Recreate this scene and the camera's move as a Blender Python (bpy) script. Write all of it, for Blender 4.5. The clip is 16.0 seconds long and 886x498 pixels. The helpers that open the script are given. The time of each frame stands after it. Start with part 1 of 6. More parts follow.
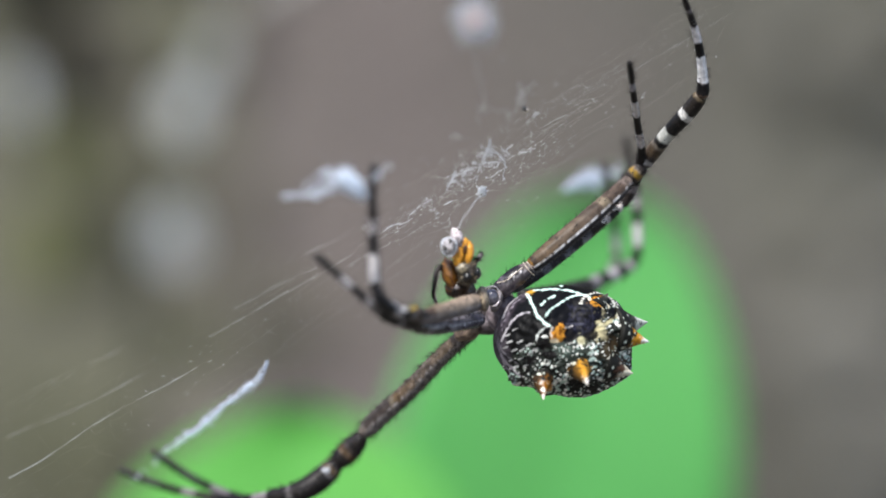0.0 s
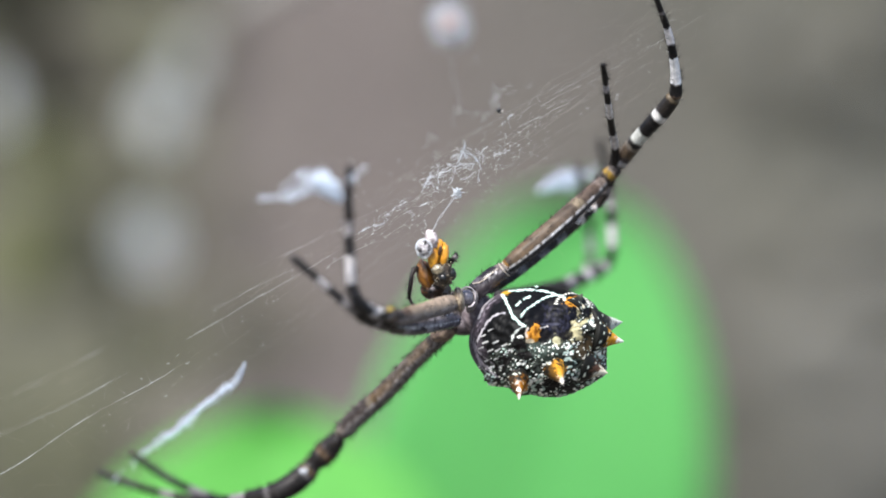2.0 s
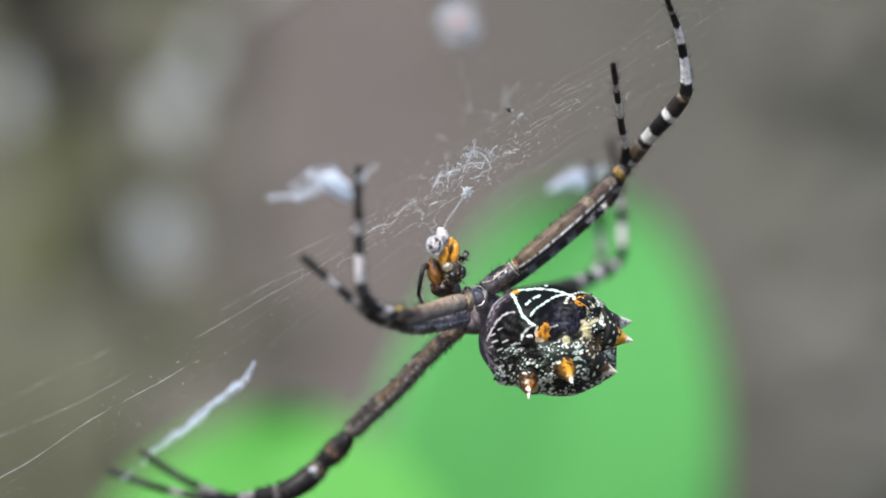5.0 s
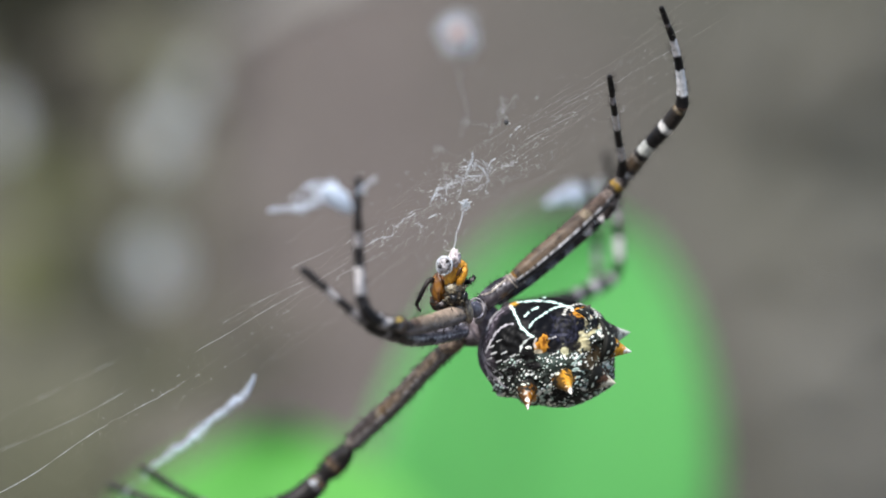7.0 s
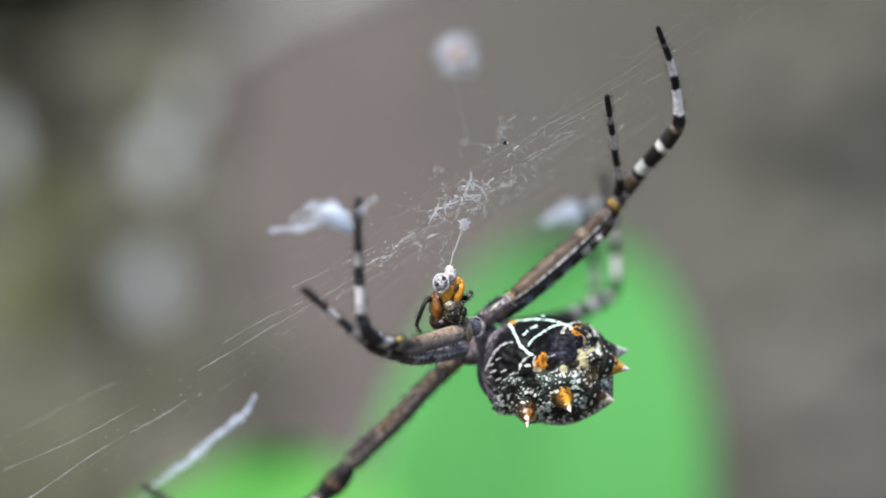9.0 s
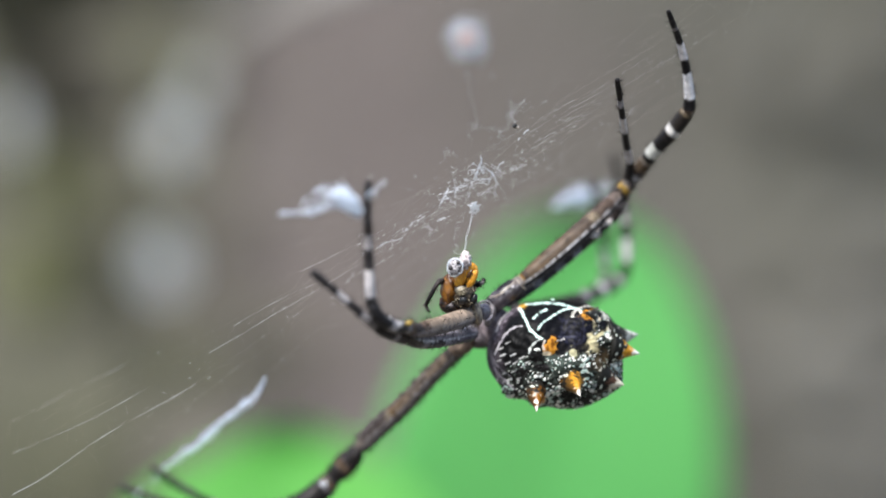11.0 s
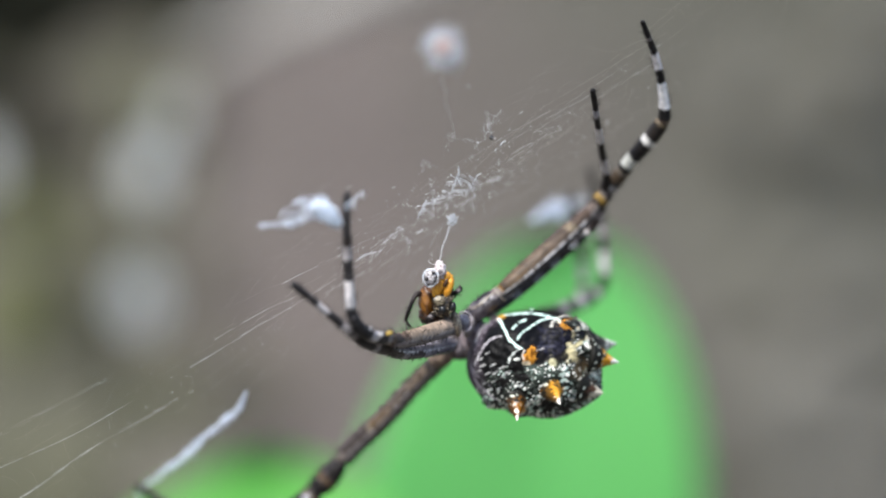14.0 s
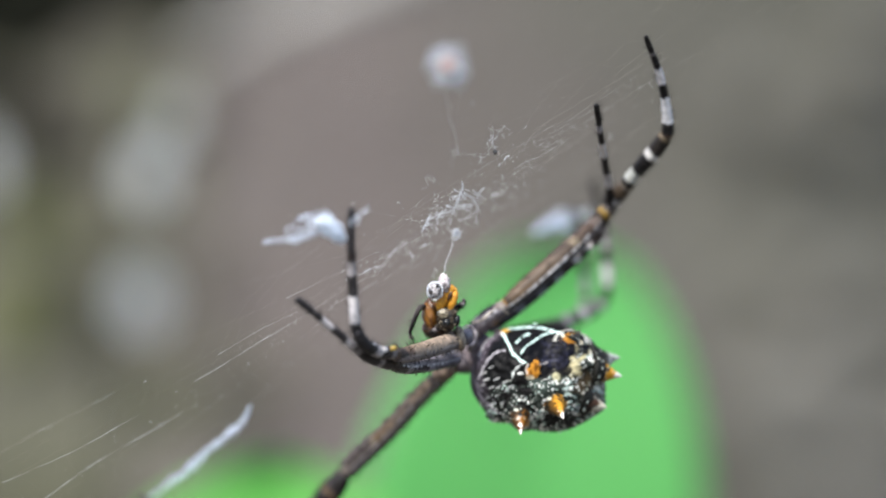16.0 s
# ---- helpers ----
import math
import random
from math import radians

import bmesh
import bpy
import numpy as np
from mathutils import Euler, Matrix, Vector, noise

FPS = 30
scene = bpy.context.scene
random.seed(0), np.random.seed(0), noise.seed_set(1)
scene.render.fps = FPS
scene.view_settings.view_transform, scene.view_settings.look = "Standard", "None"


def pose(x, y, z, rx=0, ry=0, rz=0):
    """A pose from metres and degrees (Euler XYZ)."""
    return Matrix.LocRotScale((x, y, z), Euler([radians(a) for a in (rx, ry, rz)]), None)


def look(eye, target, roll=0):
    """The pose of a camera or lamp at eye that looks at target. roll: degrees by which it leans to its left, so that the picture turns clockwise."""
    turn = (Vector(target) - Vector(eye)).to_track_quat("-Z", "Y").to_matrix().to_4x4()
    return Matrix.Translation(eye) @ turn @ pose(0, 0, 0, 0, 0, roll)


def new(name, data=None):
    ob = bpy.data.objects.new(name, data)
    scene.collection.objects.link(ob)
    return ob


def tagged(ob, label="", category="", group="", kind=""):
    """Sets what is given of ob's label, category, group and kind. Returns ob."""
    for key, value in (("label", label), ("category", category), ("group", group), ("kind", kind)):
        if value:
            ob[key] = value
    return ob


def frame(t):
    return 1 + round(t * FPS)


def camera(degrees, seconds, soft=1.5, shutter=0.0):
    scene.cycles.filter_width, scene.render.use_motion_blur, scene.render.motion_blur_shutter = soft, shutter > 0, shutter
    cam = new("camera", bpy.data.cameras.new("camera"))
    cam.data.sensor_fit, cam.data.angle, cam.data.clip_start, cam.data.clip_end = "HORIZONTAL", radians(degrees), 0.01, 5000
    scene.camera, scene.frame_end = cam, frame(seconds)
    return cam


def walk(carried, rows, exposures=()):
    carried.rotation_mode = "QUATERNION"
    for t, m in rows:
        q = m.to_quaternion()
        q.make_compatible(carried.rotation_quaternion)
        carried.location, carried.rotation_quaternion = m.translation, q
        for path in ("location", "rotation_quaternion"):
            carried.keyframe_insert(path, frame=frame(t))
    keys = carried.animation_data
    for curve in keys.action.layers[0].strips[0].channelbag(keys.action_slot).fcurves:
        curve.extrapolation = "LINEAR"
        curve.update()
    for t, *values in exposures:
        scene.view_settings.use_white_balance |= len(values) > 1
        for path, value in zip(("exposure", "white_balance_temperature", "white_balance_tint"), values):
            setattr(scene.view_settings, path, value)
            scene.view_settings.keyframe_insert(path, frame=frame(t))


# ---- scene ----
MM = 0.001
HOME = Vector((0.0, 0.0, 0.9))          # the middle of the web, 0.9 m above the ground

# ---- camera ----
cam = camera(12.0, 16.0, soft=1.8)
cam.data.dof.use_dof = True
cam.data.dof.focus_distance = 0.2380
cam.data.dof.aperture_fstop = 18.5
cam.data.dof.aperture_blades = 0
PATH = [
    (0, 0.00008, -0.23646, 0.90017, 89.937, -0.360, 0.193),
    (0.3, 0.00013, -0.23706, 0.90043, 89.893, -0.328, 0.236),
    (0.5, 0.00017, -0.23733, 0.90055, 89.831, -0.325, 0.098),
    (0.8, 0.00030, -0.23717, 0.90053, 89.851, -0.297, 0.067),
    (1, 0.00034, -0.23708, 0.90043, 89.876, -0.321, 0.091),
    (1.3, 0.00021, -0.23745, 0.90006, 89.923, -0.247, -0.002),
    (1.5, 0.00011, -0.23773, 0.89986, 90.025, -0.230, -0.033),
    (1.8, 0.00004, -0.23800, 0.89983, 89.965, -0.128, -0.118),
    (2, 0.00004, -0.23804, 0.89992, 90.017, -0.070, -0.148),
    (2.3, 0.00013, -0.23770, 0.90025, 90.045, -0.155, -0.132),
    (2.5, 0.00023, -0.23741, 0.90044, 90.070, -0.181, -0.029),
    (2.8, 0.00052, -0.23697, 0.90050, 90.054, -0.242, 0.130),
    (3, 0.00061, -0.23688, 0.90044, 90.063, -0.250, 0.227),
    (3.3, 0.00020, -0.23761, 0.90014, 90.039, -0.089, 0.102),
    (3.5, 0.00000, -0.23800, 0.90000, 90.000, -0.001, 0.000),
    (3.7, 0.00001, -0.23806, 0.90000, 89.965, -0.017, 0.004),
    (5.8, 0.00059, -0.23797, 0.90038, 89.919, -0.216, 0.095),
    (6, 0.00064, -0.23802, 0.90037, 90.079, -0.154, 0.166),
    (6.3, 0.00080, -0.23856, 0.90005, 90.038, -0.124, 0.198),
    (6.5, 0.00075, -0.23898, 0.89972, 90.079, 0.018, 0.214),
    (6.8, 0.00006, -0.23928, 0.89913, 90.287, 0.056, -0.007),
    (7, -0.00038, -0.23943, 0.89891, 90.416, 0.176, -0.133),
    (7.3, -0.00055, -0.23968, 0.89936, 90.345, 0.216, -0.183),
    (7.5, -0.00058, -0.23987, 0.89962, 90.311, 0.352, -0.222),
    (7.8, -0.00067, -0.24026, 0.89921, 90.391, 0.467, -0.252),
    (8, -0.00075, -0.24053, 0.89893, 90.392, 0.636, -0.371),
    (8.3, -0.00101, -0.24090, 0.89901, 90.507, 0.535, -0.412),
    (8.5, -0.00112, -0.24107, 0.89910, 90.525, 0.542, -0.472),
    (8.8, -0.00098, -0.24115, 0.89892, 90.535, 0.476, -0.408),
    (9, -0.00083, -0.24111, 0.89896, 90.662, 0.435, -0.248),
    (9.3, -0.00064, -0.24087, 0.89995, 90.514, 0.297, -0.267),
    (9.5, -0.00057, -0.24077, 0.90038, 90.385, 0.224, -0.100),
    (9.7, -0.00056, -0.24078, 0.90032, 90.262, 0.257, -0.063),
    (11.8, -0.00067, -0.24116, 0.89855, 90.679, 0.361, -0.115),
    (12, -0.00070, -0.24119, 0.89844, 90.787, 0.467, -0.045),
    (12.3, -0.00100, -0.24114, 0.89879, 90.763, 0.355, -0.041),
    (12.5, -0.00113, -0.24121, 0.89901, 90.807, 0.285, -0.001),
    (12.8, -0.00075, -0.24181, 0.89874, 90.819, 0.434, -0.040),
    (13, -0.00052, -0.24218, 0.89843, 90.870, 0.650, -0.016),
    (13.3, -0.00062, -0.24228, 0.89783, 90.870, 0.683, -0.320),
    (13.5, -0.00075, -0.24229, 0.89750, 90.945, 0.870, -0.358),
    (13.8, -0.00085, -0.24238, 0.89729, 91.058, 0.971, -0.401),
    (14, -0.00093, -0.24250, 0.89733, 90.979, 1.075, -0.413),
    (14.3, -0.00112, -0.24297, 0.89790, 90.809, 1.131, -0.431),
    (14.5, -0.00124, -0.24317, 0.89817, 90.810, 1.072, -0.507),
    (14.8, -0.00130, -0.24276, 0.89775, 91.012, 1.039, -0.497),
    (15, -0.00134, -0.24253, 0.89739, 91.099, 1.116, -0.466),
    (15.2, -0.00145, -0.24269, 0.89714, 91.182, 1.094, -0.466),
    (15.5, -0.00156, -0.24309, 0.89708, 91.143, 1.167, -0.456),
    (15.8, -0.00138, -0.24314, 0.89792, 90.918, 1.143, -0.405),
    (16, -0.00121, -0.24314, 0.89862, 90.867, 1.066, -0.432),
]
EXPOSURES = [(0, 1.08), (1.0, 1.11), (1.5, 1.18), (2.0, 1.38), (2.5, 1.42), (3.0, 1.45), (3.5, 1.34), (6, 1.14), (8.5, 1.13), (10, 1.19), (16, 1.25)]
walk(cam, [(t, pose(*row)) for t, *row in PATH], EXPOSURES)

# ---- light: bright shade under an open sky ----
world = bpy.data.worlds.new("sky")
scene.world = world
world.use_nodes = True
wn = world.node_tree.nodes
sky = wn.new("ShaderNodeTexSky")
sky.sky_type, sky.sun_disc = "NISHITA", False
sky.sun_elevation, sky.sun_rotation = radians(58), radians(215)
sky.air_density, sky.dust_density, sky.ozone_density = 1.0, 1.2, 1.5
wn["Background"].inputs["Strength"].default_value = 0.10
world.node_tree.links.new(sky.outputs["Color"], wn["Background"].inputs["Color"])
sun = new("sun", bpy.data.lights.new("sun", "SUN"))
sun.data.energy, sun.data.angle, sun.data.color = 3.0, radians(10), (1.0, 0.97, 0.93)
SUN_DIR = Vector((-0.28, -0.58, 0.82))
sun.matrix_world = look(SUN_DIR * 3 + HOME, HOME)

# ---- materials ----
def material(name):
    m = bpy.data.materials.new(name)
    m.use_nodes = True
    t = m.node_tree
    return m, t.nodes, t.links, t.nodes["Principled BSDF"]


def relief(nodes, links, bsdf, scale, strength, detail=4.0, distance=0.0001):
    tc = nodes.new("ShaderNodeTexCoord")
    nz = nodes.new("ShaderNodeTexNoise")
    nz.inputs["Scale"].default_value, nz.inputs["Detail"].default_value = scale, detail
    bump = nodes.new("ShaderNodeBump")
    bump.inputs["Strength"].default_value, bump.inputs["Distance"].default_value = strength, distance
    links.new(tc.outputs["Object"], nz.inputs["Vector"])
    links.new(nz.outputs["Fac"], bump.inputs["Height"])
    links.new(bump.outputs["Normal"], bsdf.inputs["Normal"])
    return tc, nz


def tinted(name, rough, scale, strength, grain=0.25, coat=0.0, distance=0.00005, shine=0.3):
    """A surface that takes its pattern from the mesh's own colours, with fine grain."""
    m, n, l, b = material(name)
    b.inputs["Roughness"].default_value, b.inputs["Specular IOR Level"].default_value = rough, shine
    b.inputs["Coat Weight"].default_value, b.inputs["Coat Roughness"].default_value = coat, 0.25
    tc, nz = relief(n, l, b, scale, strength, distance=distance)
    at = n.new("ShaderNodeAttribute")
    at.attribute_name = "tint"
    mix = n.new("ShaderNodeMix")
    mix.data_type, mix.blend_type = "RGBA", "MULTIPLY"
    ramp = n.new("ShaderNodeMapRange")
    ramp.inputs["To Min"].default_value, ramp.inputs["To Max"].default_value = 1 - grain, 1 + grain
    l.new(nz.outputs["Fac"], ramp.inputs["Value"])
    mix.inputs["Factor"].default_value = 1.0
    l.new(at.outputs["Color"], mix.inputs["A"])
    l.new(ramp.outputs["Result"], mix.inputs["B"])
    l.new(mix.outputs["Result"], b.inputs["Base Color"])
    return m


def mottled(name, c1, c2, scale, rough, fine=0.0, strength=0.5, distance=0.002, spread=0.15):
    """Two colours in patches with a finer grain."""
    m, n, l, b = material(name)
    b.inputs["Roughness"].default_value = rough
    tc, nz = relief(n, l, b, fine or scale * 6, strength, 6.0, distance)
    big = n.new("ShaderNodeTexNoise")
    big.inputs["Scale"].default_value, big.inputs["Detail"].default_value = scale, 5.0
    l.new(tc.outputs["Object"], big.inputs["Vector"])
    add = n.new("ShaderNodeMath")
    add.operation = "MULTIPLY_ADD"
    add.inputs[1].default_value = 0.25
    l.new(nz.outputs["Fac"], add.inputs[0])
    l.new(big.outputs["Fac"], add.inputs[2])
    ramp = n.new("ShaderNodeValToRGB")
    ramp.color_ramp.elements[0].position, ramp.color_ramp.elements[1].position = 0.62 - spread, 0.62 + spread
    ramp.color_ramp.elements[0].color, ramp.color_ramp.elements[1].color = (*c1, 1), (*c2, 1)
    l.new(add.outputs[0], ramp.inputs["Fac"])
    l.new(ramp.outputs["Color"], b.inputs["Base Color"])
    return m


def leafy(name, c1, c2, scale, through_light, rough=0.45):
    """A living leaf: light shines through it."""
    m, n, l, b = material(name)
    b.inputs["Roughness"].default_value = rough
    tc, nz = relief(n, l, b, scale * 5, 0.3, distance=0.0005)
    ramp = n.new("ShaderNodeValToRGB")
    ramp.color_ramp.elements[0].position, ramp.color_ramp.elements[1].position = 0.35, 0.65
    ramp.color_ramp.elements[0].color, ramp.color_ramp.elements[1].color = (*c1, 1), (*c2, 1)
    big = n.new("ShaderNodeTexNoise")
    big.inputs["Scale"].default_value = scale
    l.new(tc.outputs["Object"], big.inputs["Vector"])
    l.new(big.outputs["Fac"], ramp.inputs["Fac"])
    l.new(ramp.outputs["Color"], b.inputs["Base Color"])
    tr = n.new("ShaderNodeBsdfTranslucent")
    l.new(ramp.outputs["Color"], tr.inputs["Color"])
    mix = n.new("ShaderNodeMixShader")
    mix.inputs["Fac"].default_value = through_light
    l.new(b.outputs["BSDF"], mix.inputs[1])
    l.new(tr.outputs["BSDF"], mix.inputs[2])
    l.new(mix.outputs["Shader"], n["Material Output"].inputs["Surface"])
    return m


CUTICLE = tinted("spider_cuticle", 0.42, 5200, 0.35, 0.25, shine=0.14)
ABDOMEN = tinted("abdomen_skin", 0.5, 4200, 0.25, 0.2, 0.0)
ABDOMEN.node_tree.nodes["Principled BSDF"].inputs["Specular IOR Level"].default_value = 0.10
GLOSS = tinted("glossy_cuticle", 0.24, 4200, 0.6, 0.3, 0.05, shine=0.22)
SMOOTH = tinted("smooth_cuticle", 0.16, 3000, 0.15, 0.12, 0.4, shine=0.6)
PREY = tinted("insect_shell", 0.3, 5000, 0.5, 0.35, 0.3)


def silk(name, colour, rough, glow, gaps=0.0):
    """Silk: a soft sheen, and light shines through it."""
    m, n, l, b = material(name)
    b.inputs["Base Color"].default_value = (*colour, 1)
    b.inputs["Roughness"].default_value, b.inputs["Specular IOR Level"].default_value = rough, 0.8
    tr = n.new("ShaderNodeBsdfTranslucent")
    tr.inputs["Color"].default_value = (*colour, 1)
    mix = n.new("ShaderNodeMixShader")
    mix.inputs["Fac"].default_value = glow
    l.new(b.outputs["BSDF"], mix.inputs[1])
    l.new(tr.outputs["BSDF"], mix.inputs[2])
    if gaps:                                        # a loose weave with gaps
        tc, weave, span, clear, both = (n.new("ShaderNode" + k) for k in ("TexCoord", "TexNoise", "MapRange", "BsdfTransparent", "MixShader"))
        weave.inputs["Scale"].default_value, weave.inputs["Detail"].default_value = 1400.0, 3.0
        span.inputs["From Min"].default_value, span.inputs["From Max"].default_value = 0.3, 0.7
        span.inputs["To Min"].default_value, span.inputs["To Max"].default_value = gaps - 0.35, gaps + 0.35
        l.new(tc.outputs["Object"], weave.inputs["Vector"])
        l.new(weave.outputs["Fac"], span.inputs["Value"])
        l.new(span.outputs["Result"], both.inputs["Fac"])
        l.new(mix.outputs["Shader"], both.inputs[1])
        l.new(clear.outputs["BSDF"], both.inputs[2])
        mix = both
    l.new(mix.outputs[0], n["Material Output"].inputs["Surface"])
    return m


SILK = silk("silk", (0.88, 0.90, 0.92), 0.35, 0.6)
BAND_SILK = silk("band_silk", (0.75, 0.82, 0.93), 0.6, 0.75, 0.46)
CORE_SILK = silk("core_silk", (0.88, 0.92, 0.97), 0.5, 0.7, 0.4)
FLOSS = silk("floss_silk", (0.84, 0.91, 1.0), 0.6, 0.25)
THREAD = silk("thread_silk", (0.66, 0.62, 0.55), 0.3, 0.5)

FLAKE = mottled("golden_fleck", (0.26, 0.20, 0.11), (0.55, 0.49, 0.37), 3000.0, 0.4)

# ---- building helpers ----
BASE = {}


def thing(name, at, label, category, group="", kind=""):
    """A top-level Empty at a place given in millimetres from HOME."""
    ob = new(name)
    ob.empty_display_size = 0.002
    ob.location = HOME + Vector(at) * MM
    BASE[ob.name] = Vector(at)
    return tagged(ob, label, category, group, kind)


def part(name, verts, faces, mat, parent, label="", cols=None, smooth=True):
    """One mesh under a thing or under a part; verts in millimetres from HOME."""
    base = BASE[parent.name]
    me = bpy.data.meshes.new(name)
    me.from_pydata([tuple((Vector(v) - base) * MM) for v in verts], [], faces)
    if smooth:
        me.polygons.foreach_set("use_smooth", [True] * len(me.polygons))
    if cols is not None:
        at = me.color_attributes.new("tint", "FLOAT_COLOR", "POINT")
        flat = np.ones((len(verts), 4), dtype=np.float32)
        flat[:, :3] = np.asarray(cols, dtype=np.float32).reshape(-1, 3)
        at.data.foreach_set("color", flat.ravel())
    me.materials.append(mat)
    ob = new(name, me)
    ob.parent = parent
    BASE[ob.name] = base
    if label:
        tagged(ob, label)
    return ob


def glide(points, step):
    """A smooth line (Catmull-Rom) through points of any dimension, sampled about every step."""
    p = np.asarray(points, dtype=float)
    if len(p) == 2:
        n = max(2, int(np.linalg.norm(p[1, :3] - p[0, :3]) / step))
        return p[0] + (p[1] - p[0]) * np.linspace(0, 1, n + 1)[:, None]
    q = np.vstack([2 * p[0] - p[1], p, 2 * p[-1] - p[-2]])
    out = []
    for i in range(1, len(q) - 2):
        n = max(1, int(np.linalg.norm(q[i + 1, :3] - q[i, :3]) / step))
        for k in range(n):
            t = k / n
            out.append(0.5 * (2 * q[i] + (q[i + 1] - q[i - 1]) * t + (2 * q[i - 1] - 5 * q[i] + 4 * q[i + 1] - q[i + 2]) * t * t
                              + (3 * q[i] - q[i - 1] - 3 * q[i + 1] + q[i + 2]) * t ** 3))
    out.append(p[-1])
    return np.array(out)


def hose(line, radii, sides, verts, faces, cap=True):
    """Adds a tube along a line to verts and faces; returns (first index, rings, frames)."""
    line = np.asarray(line, dtype=float)
    n = len(line)
    tan = np.gradient(line, axis=0)
    tan /= np.linalg.norm(tan, axis=1)[:, None] + 1e-12
    ref = np.array([0.0, -1.0, 0.0])
    if abs(tan[0] @ ref) > 0.9:
        ref = np.array([0.0, 0.0, 1.0])
    first = len(verts)
    side = np.cross(tan[0], ref)
    ang = np.arange(sides) * 2 * math.pi / sides
    normals = []
    for i in range(n):
        side = side - tan[i] * (side @ tan[i])
        side /= np.linalg.norm(side) + 1e-12
        up = np.cross(side, tan[i])
        nm = np.cos(ang)[:, None] * side + np.sin(ang)[:, None] * up
        normals.append(nm)
        verts.extend((line[i] + nm * radii[i]).tolist())
    for i in range(n - 1):
        a, b = first + i * sides, first + (i + 1) * sides
        for k in range(sides):
            k2 = (k + 1) % sides
            faces.append((a + k, a + k2, b + k2, b + k))
    if cap:
        faces.append(tuple(first + k for k in reversed(range(sides))))
        faces.append(tuple(first + (n - 1) * sides + k for k in range(sides)))
    return first, n, normals


BLACK, WHITE = (0.010, 0.009, 0.009), (0.60, 0.55, 0.52)
FADED = (0.026, 0.024, 0.025)
BROWN, DARK, GREY = (0.105, 0.070, 0.050), (0.030, 0.024, 0.022), (0.18, 0.16, 0.165)
ORANGE, YELLOW = (0.20, 0.105, 0.03), (0.24, 0.145, 0.022)
FLECK = (0.33, 0.30, 0.30)
RNG = np.random.default_rng(7)


